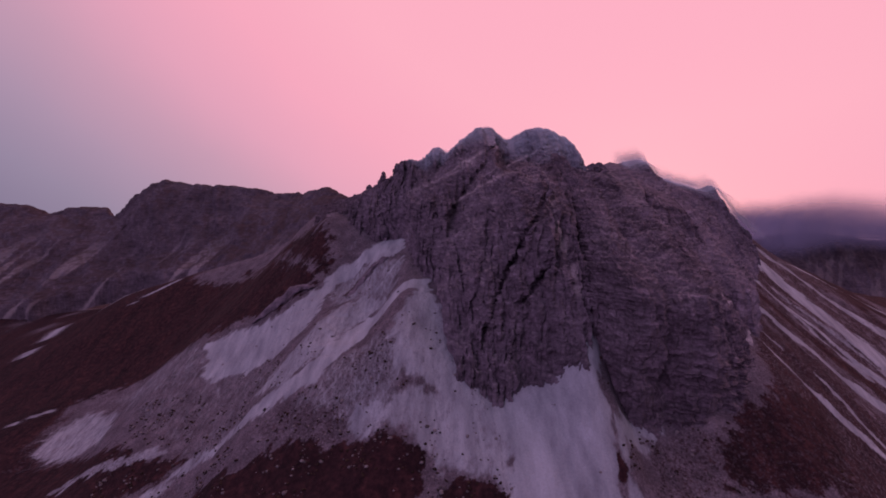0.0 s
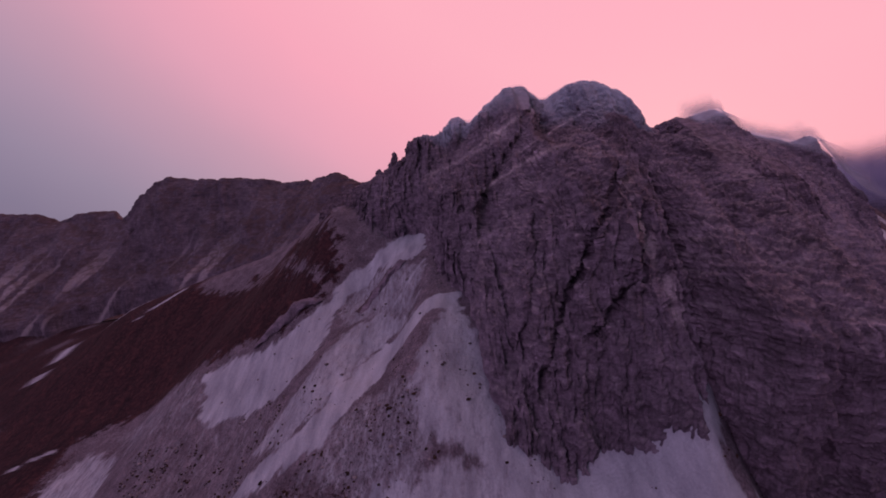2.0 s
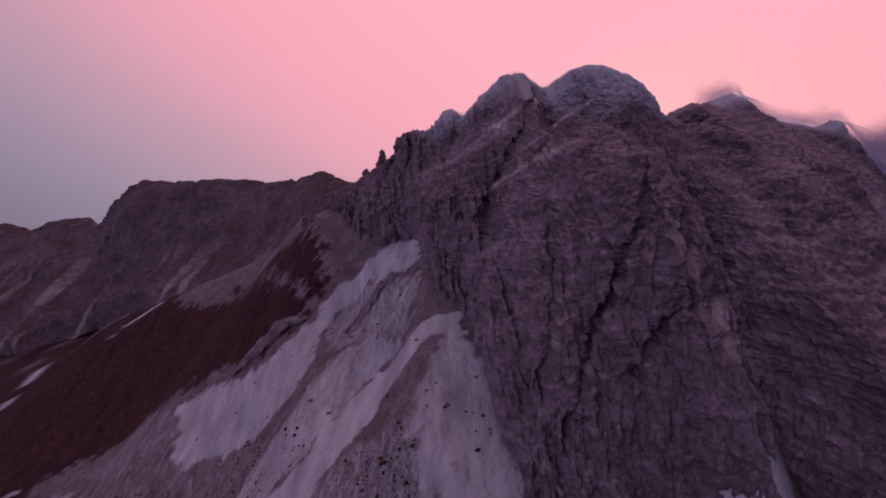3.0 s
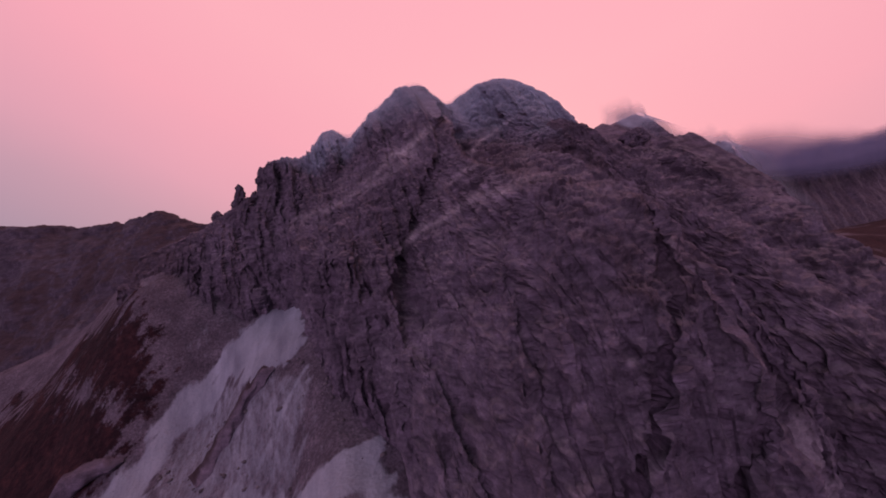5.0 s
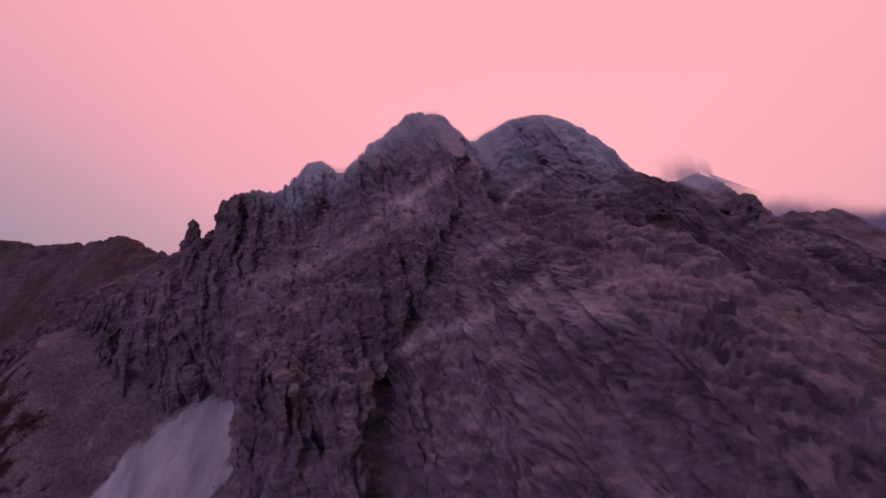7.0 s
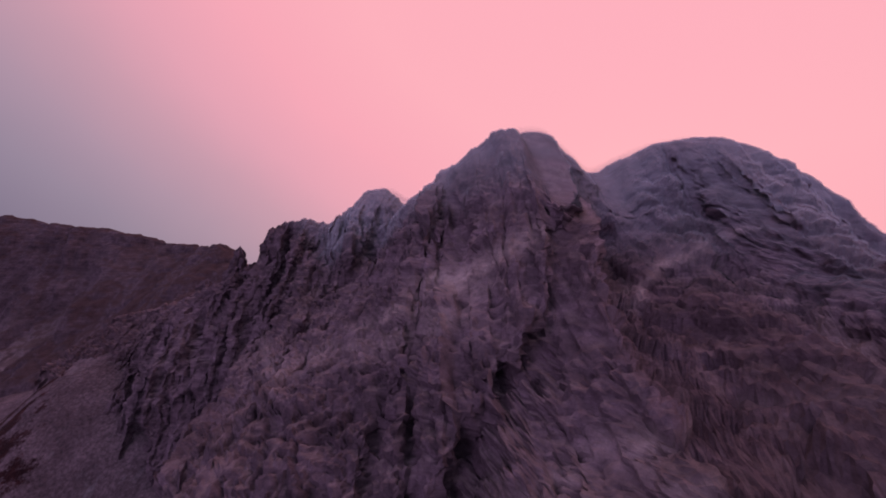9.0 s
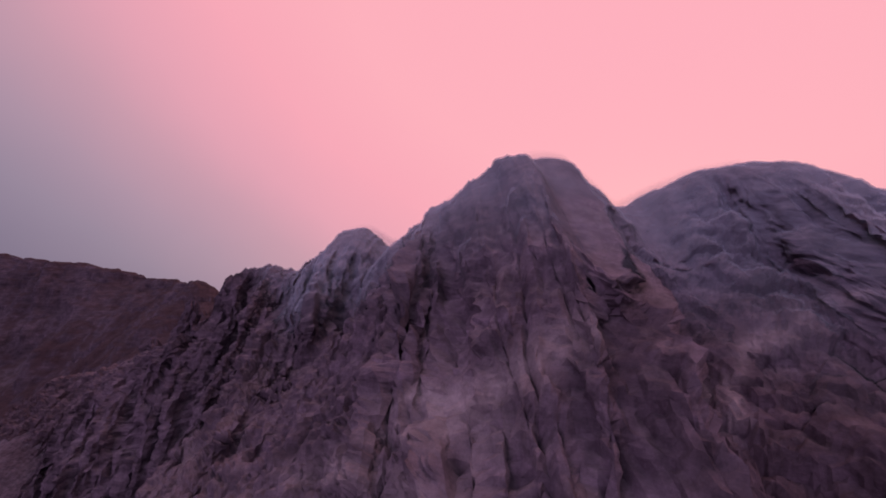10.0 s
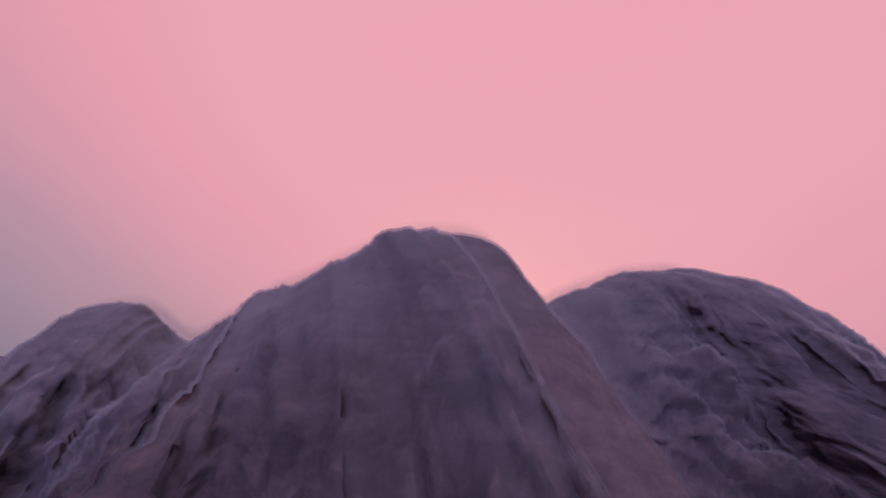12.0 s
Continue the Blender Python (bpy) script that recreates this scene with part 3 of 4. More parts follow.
    for line, wide, share in (
            ([(-26, 246), (-6, 247.5), (0, 250.6), (9, 252.8), (15, 256.2), (19, 257)], 1.4, 0.42),
            ([(13, 261.5), (15, 262.5), (18, 262.5), (21, 262.8)], 1.0, 0.9),
            ([(19, 257), (20.5, 261), (21.5, 261.2)], 1.4, 0.8),
            ([(6, 228.5), (16, 234.7), (23, 238.1), (28, 240.7), (37, 242.4), (42, 244)], 1.0, 0.75),
            ([(2, 253.5), (10, 257), (16, 257.5)], 1.3, 0.6),
            ([(12, 259.5), (16, 261.5), (21, 264)], 1.2, 0.6),
            ([(24, 246), (30, 249), (36, 252)], 0.8, 0.5),
            ([(17, 260.5), (20, 262), (24, 265.5), (29, 269)], 1.5, 0.8),
            ([(46, 259), (51, 263.3), (60, 268.6), (68, 272.5), (76, 274.5)], 0.8, 0.75),
            ([(47, 250), (54, 253.5), (64, 256)], 1.0, 0.5)):
        lx, lz = [q[0] for q in line], [q[1] for q in line]
        along = smooth(lx[0] - 4, lx[0] + 2, x) * smooth(lx[-1] + 4, lx[-1] - 2, x)
        ledge = np.exp(-((z - np.interp(x, lx, lz) - 1.2 * gnoise(x / 5, y / 9, 0.5)) / wide) ** 2) * along
        masks["pale"] = np.maximum(masks["pale"], share * ledge * (0.6 + 0.4 * grain))
    # turf on the low left end of the ridge
    # brown tone painted on the ramp, darkening slabs that catch too much sky light
    masks["turf"] = np.maximum(0.35 * smooth(-70, -92, x + 8 * fbm(x, y, z, 15, 3)), 0.34 * lie * smooth(-0.5, 0.2, fbm(x, y, z, 12, 4)))
    top = thing("mountain", "craggy grey limestone mountain with twin summits in mist", "mountain")
    fx = P[:-1, :-1, 0] + 6 * gnoise(P[:-1, :-1, 2] / 14, P[:-1, :-1, 0] / 20, 0)
    fz = P[:-1, :-1, 2] + 5 * gnoise(P[:-1, :-1, 0] / 14, 2, 0)
    split(P, [
        ("summit", "western rock summit, flat-topped", (fz > 262) & (fx > 4) & (fx < 50)),
        ("summit", "eastern rock summit, broad and rounded", (fz > 258) & (fx >= 50)),
        ("dome", "small rounded rock dome on the ridge", (fz > 262) & (fx > -18) & (fx <= 4)),
        ("jagged_ridge", "jagged rock ridge", fx <= -18),
        ("front_buttress", "steep front buttress with a dark chimney", (fz < 226) & (fx > 12)),
        ("rock_face", "ribbed rock face", fx <= 12),
        ("upper_wall", "slabby upper wall", np.ones_like(fx, bool)),
    ], masks, ROCK, top)
    return top, P


mountain, summit_rock = main_peak()

def strip(x, y, line, width, wob=1.6):
    """A mask round a line on the plan, (x, y, half-width) along it, with an uneven edge."""
    best = np.full(x.shape, -1e9)
    ex = x + wob * fbm(x, y, 1.0, 22, 4)
    ey = y + wob * fbm(x, y, 9.0, 22, 4)
    for (ax, ay, aw), (bx, by, bw) in zip(line, line[1:]):
        dx, dy = bx - ax, by - ay
        t = np.clip(((ex - ax) * dx + (ey - ay) * dy) / (dx * dx + dy * dy), 0, 1)
        d = np.hypot(ex - ax - t * dx, ey - ay - t * dy)
        best = np.maximum(best, (aw + t * (bw - aw)) - d)
    # streaks down the slope, to the left on this side of the peak and to the right beyond it
    side = np.where(x > 60, 1.0, -1.0)
    across, along = 0.53 * x + 0.85 * side * y, 0.85 * x - 0.53 * side * y
    best = best + 1.4 * width * fbm(x, y, 4.0, 7, 3) + 1.5 * width * fbm(across / 3.4, along / 40, 3.0 + side, 1.0, 3, 0.6)
    return smooth(-width, width, best)


# ---- right-hand buttress ----
RIGHT = {
    60: (200, 140, 206, 150, 222, 176, 246, 202, 276, 226),
    68: (186, 150, 186, 172, 202, 196, 228, 220, 262, 244),
    80: (176, 125, 165, 154, 162, 177, 190, 203, 236, 236),
    97: (174, 128, 168, 154, 166, 176, 194, 200, 232, 232),
    112: (177, 122, 169, 150, 167, 174, 198, 202, 226, 226),
    130: (183, 126, 180, 148, 182, 168, 208, 192, 232, 212),
    150: (196, 136, 200, 148, 208, 164, 222, 180, 240, 198),
    172: (226, 150, 232, 158, 240, 168, 248, 178, 256, 186),
}
RIGHT_CREST = [(60, 290, 238), (70, 287, 258), (77, 286.4, 266.5), (80, 282, 262), (82.4, 278.2, 256.5), (86, 276, 253.5), (90, 274, 252), (94, 270, 250.5), (98, 266, 249),
               (101.3, 262.8, 249.5), (104, 260, 251.7), (108, 258.8, 251.2), (113, 256.6, 251.2), (116, 256, 247), (118, 256.4, 246.5), (125, 257.6, 243), (130, 261, 241), (140, 266, 238.5),
               (147, 269, 236.5), (155, 273, 232), (160, 275.5, 226), (172, 280, 204)]


def right_buttress():
    P, s = sheet(RIGHT, RIGHT_CREST, 60, 172, 0.36, 340)
    gully(P, [(92, 240), (92, 200), (94, 170), (95, 140)], 2.4, 5)
    gully(P, [(118, 230), (122, 200), (126, 170), (128, 140)], 2.6, 4)
    roughen(P, s, beds=1.7, ribs=0.85, dip=0.12, column=0.3)
    seat_crest(P, s, RIGHT_CREST, [(98, 106, 172, 168, 0.78)])
    masks = put_slope_masks(P, pale_amp=0.9)
    masks["pale"] = np.maximum(masks["pale"], 0.8 * strip(P[..., 0], P[..., 1], [(126, 202, 0.5), (138, 206, 0.9), (152, 209, 1.2), (170, 215, 1.4)], 0.6))
    top = thing("rock_buttress", "bedded grey limestone buttress beside the scree gully", "cliff")
    fz = P[:-1, :-1, 2] + 4 * gnoise(P[:-1, :-1, 0] / 10, 2, 7)
    split(P, [("crest", "broken rocky crest", fz > 238), ("slab_wall", "bedded slab wall", np.ones_like(fz, bool))], masks, ROCK_BEDDED, top)


right_buttress()

# ---- peak behind ----
BACK = {
    100: (262, 232, 280, 240, 295, 247, 310, 253, 322, 257),
    137: (225, 188, 245, 205, 265, 224, 290, 245, 315, 260),
    165: (222, 174, 240, 193, 265, 215, 295, 240, 325, 262),
    190: (249, 172, 264, 190, 282, 210, 302, 231, 325, 248),
    212: (278, 176, 290, 190, 302, 206, 316, 224, 332, 238),
    235: (306, 186, 313, 197, 320, 207, 327, 217, 334, 226),
    255: (330, 194, 331, 197, 333, 200, 334, 203, 336, 206),
}
BACK_CREST = [(100, 335, 259), (119, 335.3, 265), (130, 337, 269.5), (138, 338, 272), (144, 338.6, 271), (150, 339.6, 272.5), (156, 341.5, 274), (163, 344, 275.8), (167, 344, 275.5), (169, 343.5, 271), (172, 346, 265.5), (178, 350, 264),
              (190, 350, 260), (205, 350, 255), (216, 348, 251), (224, 346, 254), (227, 345.5, 253), (231, 344, 246), (240, 341, 230), (255, 338, 212)]


def back_peak():
    P, s = sheet(BACK, BACK_CREST, 100, 255, 0.7, 210)
    roughen(P, s, ribs=0.8, dip=-0.1, beds=0.5)
    seat_crest(P, s, BACK_CREST, [(100, 110, 255, 250, 0.5)])
    masks = put_slope_masks(P, pale_amp=0.7)
    top = thing("rock_peak", "dark rocky peak behind the buttress, half in mist", "mountain")
    fz = P[:-1, :-1, 2] + 4 * gnoise(P[:-1, :-1, 0] / 10, 2, 3)
    split(P, [("summit", "", fz > 252), ("rock_face", "", np.ones_like(fz, bool))], masks, ROCK, top)


back_peak()

# ---- distant mountains ----
FAR_LEFT = {
    -900: (500, 80, 540, 130, 570, 170, 600, 205, 630, 240),
    -705: (510, 105, 545, 150, 578, 190, 605, 225, 630, 255),
    -520: (510, 128, 535, 152, 560, 182, 590, 215, 620, 245),
    -480: (525, 145, 545, 165, 565, 190, 590, 225, 610, 250),
    -440: (535, 158, 560, 180, 580, 222, 598, 265, 612, 290),
    -330: (510, 170, 545, 200, 570, 240, 585, 272, 594, 286),
    -230: (468, 182, 500, 208, 530, 234, 560, 258, 580, 272),
    -147: (412, 205, 440, 228, 465, 247, 485, 260, 500, 271),
    -95: (390, 224, 405, 232, 425, 240, 445, 247, 455, 250),
}
FAR_LEFT_CREST = [(-900, 660, 290), (-705, 650, 273), (-660, 650, 270), (-625, 650, 257), (-590, 650, 264), (-562, 650, 268), (-530, 640, 264), (-500, 622, 250), (-488, 621, 262), (-467, 620, 282), (-450, 620, 293), (-416, 620, 304),
                  (-390, 620, 301), (-269, 600, 288), (-216, 590, 279), (-190, 560, 277), (-165, 525, 276), (-147, 512, 279), (-132, 505, 271), (-116, 490, 263), (-95, 470, 256)]
FAR_RIGHT = {
    524: (636, 120, 648, 136, 660, 150, 672, 164, 684, 178),
    600: (650, 80, 668, 114, 684, 148, 700, 178, 712, 198),
    700: (636, 20, 668, 70, 700, 124, 720, 174, 734, 208),
    800: (624, -10, 668, 48, 708, 108, 736, 164, 756, 206),
    1040: (660, -24, 716, 32, 768, 92, 808, 148, 830, 188),
    1400: (700, -50, 776, 20, 844, 90, 892, 150, 916, 188),
    1800: (780, -60, 872, 20, 948, 100, 996, 160, 1024, 206),
}
FAR_RIGHT_CREST = [(524, 696, 214), (600, 722, 228), (655, 735, 230), (710, 746, 228), (780, 764, 220), (860, 788, 216), (940, 810, 214), (1200, 880, 208), (1800, 1044, 222)]


def far_mountain(name, label, st, crest, x0, x1, dx, ns, amp, grass):
    P, s = sheet(st, crest, x0, x1, dx, ns, back=150)
    x, y, z = (P[..., k].copy() for k in range(3))
    top = smooth(0.95, 0.84, np.broadcast_to(s, x.shape))
    w = 25 * fbm(x, y, z, 150, 2)
    P[..., 1] += top * amp * (14 * (0.4 - np.abs(gnoise((x + w) / 48, z / 200, 0)) - 0.5 * np.abs(gnoise((x + w) / 20, z / 90, 3))))
    n = normals(P)
    own, gap = cells(x, y, 0.6 * z, 14, 4)
    P += n * (3.0 * fbm(x, y, z, 34, 5) + 1.2 * fbm(x, y, z * 3, 12, 3) + 1.3 * own - 1.2 * np.exp(-gap / 0.12))[..., None]
    steep = 1 - normals(P)[..., 2]
    x, y, z = (P[..., k] for k in range(3))
    streak = gnoise((x * 0.8 - z * 0.5) / 14, z / 90, 1.5) + 0.6 * gnoise((x * 0.8 - z * 0.5) / 6, z / 50, 4.5)
    low = smooth(225, 165, z) + 0.9 * (x > 0) * np.exp(-((x - 700) / 44) ** 2) * smooth(160, 176, z) * smooth(224, 206, z)
    masks = {"pale": smooth(0.16, 0.40, streak) * (0.08 + 0.9 * low) * (0.36 if grass > 0.2 else 0.12), "turf": smooth(0.42, 0.22, steep + 0.3 * fbm(x, y, z, 50, 4)) * grass}
    ob = thing(name, label, "mountain")
    fx = P[:-1, :-1, 0]
    return P, masks, ob, fx


def far_mountains():
    P, masks, ob, fx = far_mountain("distant_mountain", "flat-topped distant mountain with pale scree below its cliffs", FAR_LEFT, FAR_LEFT_CREST, -900, -95, 2.2, 150, 1.0, 0.55)
    split(P, [("hill", "rounded far hill", fx < -497), ("plateau_cliff", "grey flat-topped cliff", fx < -255), ("saddle", "turf-covered saddle with a small knob", np.ones_like(fx, bool))], masks, ROCK_FAR, ob)
    P, masks, ob, fx = far_mountain("distant_mountain", "distant mountainside that rises into cloud", FAR_RIGHT, FAR_RIGHT_CREST, 524, 1800, 2.6, 160, 0.8, 0.1)
    split(P, [("mountainside", "", np.ones_like(fx, bool))], masks, ROCK_FAR, ob)


far_mountains()


# ---- the ground: one sheet to the horizon ----
def stretched(lo, hi, step, reach, grow=1.12):
    core = list(np.arange(lo, hi + step / 2, step))
    right, d = [core[-1]], step
    while right[-1] < reach:
        d *= grow
        right.append(right[-1] + d)
    left, d = [core[0]], step
    while left[-1] > -reach:
        d *= grow
        left.append(left[-1] - d)
    return np.array(left[:0:-1] + core + right[1:])


def ground():
    gx = stretched(-230, 325, 0.95, 4200)
    gy = stretched(125, 405, 0.95, 4200)
    x, y = np.meshgrid(gx, gy, indexing="ij")
    z = ground_z(x, y)
    scree = np.zeros_like(x)
    turf = np.zeros_like(x)
    SCREE_STRIPS, TURF_STRIPS = ground_zones()
    for line, soft, share in SCREE_STRIPS:
        scree = np.maximum(scree, share * strip(x, y, line, soft))
    for line, soft, share in TURF_STRIPS:
        turf = np.maximum(turf, share * strip(x, y, line, soft))
    SCREE_AREAS, TURF_AREAS = ground_areas()
    for points, soft, share in SCREE_AREAS:
        scree = np.maximum(scree, share * area(x, y, points, soft))
    for points, soft, share in TURF_AREAS:
        turf = np.maximum(turf, share * area(x, y, points, soft))
    speck = fbm(x, y, 6.0, 9, 5, 0.62)
    # turf far out and on the eastern slope, thinning into tufts
    outer = np.maximum(np.maximum(smooth(-200, -290, x), smooth(300, 380, x)), smooth(130, -10, y + 60 * fbm(x, y, 5.0, 70, 4)))
    turf = np.maximum(turf, 0.9 * outer * smooth(-0.6, 0.0, fbm(x, y, 2.0, 60, 4)))
    turf = np.maximum(turf, 0.56 * smooth(150, 180, x) * smooth(-0.3, 0.1, speck + 0.2) * smooth(420, 330, x))
    turf = turf * (1 - 0.85 * smooth(0.35, 0.75, scree))
    masks = {"scree": scree, "turf": turf}
    P = np.stack([x, y, z], -1)
    me = grid_mesh("ground", P, GROUND_MAT, masks)
    return tagged(new("ground", me), "steep mountain slope of pale scree, rubble and autumn turf", "ground", kind="structure")


def area(x, y, points, soft, wob=2.2):
    """A mask over a patch of the plan, bounded by points, with an uneven edge that frays down the slope."""
    px, py = [p[0] for p in points], [p[1] for p in points]
    out = np.zeros(x.shape)
    near = (x > min(px) - 12) & (x < max(px) + 12) & (y > min(py) - 12) & (y < max(py) + 12)
    ax, ay = x[near], y[near]
    ex, ey = ax + wob * fbm(ax, ay, 1.0, 14, 4, 0.6), ay + wob * fbm(ax, ay, 9.0, 14, 4, 0.6)
    best, inside = np.full(ex.shape, 1e9), np.zeros(ex.shape, bool)
    for (x0, y0), (x1, y1) in zip(points, points[1:] + points[:1]):
        dx, dy = x1 - x0, y1 - y0
        t = np.clip(((ex - x0) * dx + (ey - y0) * dy) / (dx * dx + dy * dy + 1e-9), 0, 1)
        best = np.minimum(best, np.hypot(ex - x0 - t * dx, ey - y0 - t * dy))
        inside ^= ((y0 > ey) != (y1 > ey)) & (ex < dx * (ey - y0) / (dy + (dy == 0)) + x0)
    side = np.where(ax > 60, 1.0, -1.0)
    across, along = 0.53 * ax + 0.85 * side * ay, 0.85 * ax - 0.53 * side * ay
    d = np.where(inside, best, -best) + soft * (0.9 * fbm(ax, ay, 4.0, 5, 3) + 1.0 * fbm(across / 3.0, along / 34, 3.0 + side, 1.0, 3, 0.6))
    out[near] = smooth(-soft, soft, d)
    return out


def ground_areas():
    """Patches on the plan: their outlines, the softness of the edge and how much of the patch is covered."""
    scree = [
        ([(-91, 300), (-80, 315), (-60, 325), (-44, 340), (-32, 340), (-27, 292), (-42, 290), (-60, 312), (-78, 306), (-83, 293), (-84, 272), (-86, 256), (-97, 250), (-112, 252), (-128, 258), (-146, 260), (-158, 266), (-160, 278), (-170, 291), (-158, 296), (-142, 291), (-130, 290), (-113, 287)], 2.2, 1.0),
        ([(-7, 251), (-8, 239), (-27, 229), (-40, 232), (-52, 216), (-64, 205), (-80, 203), (-96, 202), (-106, 209), (-91, 211), (-77, 213), (-67, 219), (-59, 234), (-48, 252), (-29, 247), (-18, 246)], 1.4, 1.0),
        ([(-67, 268), (-50, 272), (-29, 250), (-47, 253), (-58, 232), (-67, 217), (-82, 210), (-104, 224), (-96, 232), (-80, 240), (-74, 252)], 2.5, 0.72),
        ([(-8, 246), (-4, 230), (4, 224), (6, 209), (8, 199), (10, 189), (2, 186), (-8, 187), (-16, 188), (-23, 192), (-27, 202), (-23, 214), (-19, 226), (-14, 238)], 2.5, 0.8),
        ([(-43, 188), (-24, 184), (-6, 188), (12, 192), (24, 191), (28, 167), (28, 152), (17, 159), (8, 161), (-3, 164), (-8, 168), (-13, 174), (-23, 176), (-33, 175), (-41, 179)], 2.5, 0.74),
        ([(19, 191), (46, 192), (57, 182), (66, 194), (74, 202), (77, 200), (72, 186), (67, 176), (66, 170), (68, 166), (66, 155), (64, 140), (58, 116), (50, 98), (43, 90), (38, 102), (28, 124), (25, 152), (27, 167), (21, 180)], 1.8, 1.0),
        ([(-168, 281), (-131, 262), (-90, 240), (-78, 208), (-96, 203), (-119, 213), (-135, 215), (-179, 242), (-235, 296), (-183, 273)], 4.0, 0.2),
        ([(-257, 300), (-226, 286), (-216, 256), (-242, 258), (-271, 266), (-275, 278), (-270, 294)], 3.0, 0.62),
        ([(-249, 308), (-210, 313), (-178, 299), (-159, 279), (-166, 262), (-198, 270)], 3.0, 0.3),
        ([(-27, 275), (-63, 314), (-75, 311), (-83, 286), (-69, 269), (-50, 270), (-30, 254)], 3.0, 0.52),
        ([(70, 166), (92, 184), (100, 191), (104, 190), (101, 180), (88, 173), (74, 161), (72, 153), (74, 140), (65, 140), (70, 159)], 1.8, 0.85),
        ([(-49, 217), (-20, 204), (-17, 190), (-24, 184), (-45, 186), (-58, 190), (-71, 196)], 3.0, 0.4),
    ]
    turf = [
        ([(-419, 386), (-428, 480), (-323, 421), (-276, 434), (-190, 398), (-150, 362), (-128, 338), (-112, 322), (-100, 312), (-96, 303), (-114, 291), (-137, 299), (-160, 303), (-186, 304), (-225, 322), (-259, 318), (-284, 312), (-334, 306)], 5.0, 0.95),
        ([(-200, 415), (-140, 378), (-104, 350), (-90, 330), (-88, 312), (-100, 308), (-112, 322), (-150, 362), (-190, 396)], 8.0, 0.86),
        ([(-128, 176), (-110, 186), (-90, 181), (-77, 185), (-66, 183), (-44, 176), (-32, 175), (-20, 174), (-9, 170), (-6, 165), (-9, 158), (-16, 145), (-60, 130), (-120, 140)], 2.2, 1.0),
        ([(-300, 262), (-234, 256), (-168, 225), (-134, 214), (-146, 206), (-168, 202), (-259, 215)], 3.0, 0.85),
        ([(0, 156), (8, 159), (16, 158), (26, 157), (31, 151), (24, 138), (0, 138)], 1.6, 0.95),
        ([(-92, 192), (-77, 198), (-60, 196), (-46, 190), (-41, 181), (-44, 174), (-66, 181)], 4.0, 0.4),
        ([(-49, 216), (-26, 203), (-20, 192), (-26, 186), (-45, 187), (-58, 190), (-71, 196)], 4.0, 0.36),
        ([(127, 182), (148, 188), (183, 201), (176, 178), (158, 160), (131, 155), (108, 157), (114, 169)], 3.5, 0.72),
        ([(177, 243), (205, 240), (228, 211), (200, 150), (152, 150), (155, 171), (155, 188), (161, 209)], 2.5, 0.6),
        ([(65, 157), (69, 158), (73, 156), (68, 151), (63, 151)], 1.0, 0.95),
        ([(87, 172), (123, 178), (112, 157), (78, 148)], 3.0, 0.42),
    ]
    return scree, turf


def ground_zones():
    """Streaks of scree and turf as bands on the plan: x, y and half-width along each."""
    scree = [
        ([(-146, 200, 2.7), (-131, 209, 3.0), (-119, 211, 3.2), (-96, 204, 3.4)], 1.6, 0.7),
        ([(-219, 228, 2.9), (-198, 225, 3.4), (-168, 223, 3.0), (-148, 221, 1.6)], 1.6, 0.6),
        ([(-28, 281, 0.8), (-36, 275, 1.2), (-44, 270, 1.2)], 0.8, 0.75),
        ([(11, 189, 2.8), (13, 203, 1.5), (17, 214, 0.8)], 1.2, 0.9),
        ([(18, 188, 1.4), (18, 199, 0.9)], 0.8, 0.8),
        ([(12, 188, 4.2), (8, 180, 4.1), (5, 168, 2.6)], 1.5, 0.9),
        ([(-63, 337, 1.3), (-77, 328, 2.0), (-90, 317, 2.2), (-116, 317, 2.1), (-154, 327, 2.6)], 1.6, 0.22),
        ([(-323, 298, 2.5), (-297, 309, 1.5)], 1.0, 0.8),
        ([(172, 268, 0.8), (190, 257, 2.0), (210, 244, 3.0), (252, 230, 4.0), (300, 208, 5)], 1.0, 0.9),
        ([(240, 322, 4), (258, 332, 10), (274, 304, 11), (288, 286, 12), (308, 270, 13), (340, 240, 14)], 2.0, 1.0),
        ([(268, 362, 2.5), (292, 352, 4), (322, 334, 6), (360, 300, 7)], 2.0, 0.7),
        ([(222, 296, 1.5), (236, 278, 2.5), (262, 254, 3.5)], 1.4, 0.7),
        ([(228, 294, 2.0), (276, 254, 4), (330, 210, 6)], 1.2, 0.9),
        ([(330, 400, 5), (370, 390, 6), (404, 372, 6), (450, 330, 7)], 2.0, 0.7),
        ([(171, 222, 1.0), (181, 206, 1.6), (201, 194, 2.9), (220, 165, 3)], 0.8, 0.75),
        ([(199, 219, 1.3), (210, 203, 2.1), (222, 188, 2.5)], 0.8, 0.7),
        ([(167, 234, 0.8), (187, 226, 1.2)], 0.8, 0.6),
        ([(245, 300, 2), (290, 262, 3)], 1.4, 0.55),
        ([(-300, 452, 2), (-340, 440, 2.4), (-372, 430, 1.5)], 1.2, 0.9),
        ([(-425, 391, 4.9), (-400, 410, 4.8), (-430, 470, 3)], 1.5, 0.8),
        ([(-320, 419, 1.5), (-284, 433, 3.2), (-278, 435, 1.1)], 1.0, 0.9),
        ([(-88, 372, 7), (-104, 362, 9), (-118, 350, 5)], 6, 0.2),
    ]
    turf = [
        ([(-145, 316, 12), (-122, 312, 9), (-104, 306, 5)], 4, 0.9),
        ([(210, 272, 5), (260, 243, 7), (320, 200, 12)], 2.5, 0.8),
        ([(230, 320, 6), (270, 300, 7), (310, 268, 9)], 2.5, 0.6),
    ]
    return scree, turf


ground()


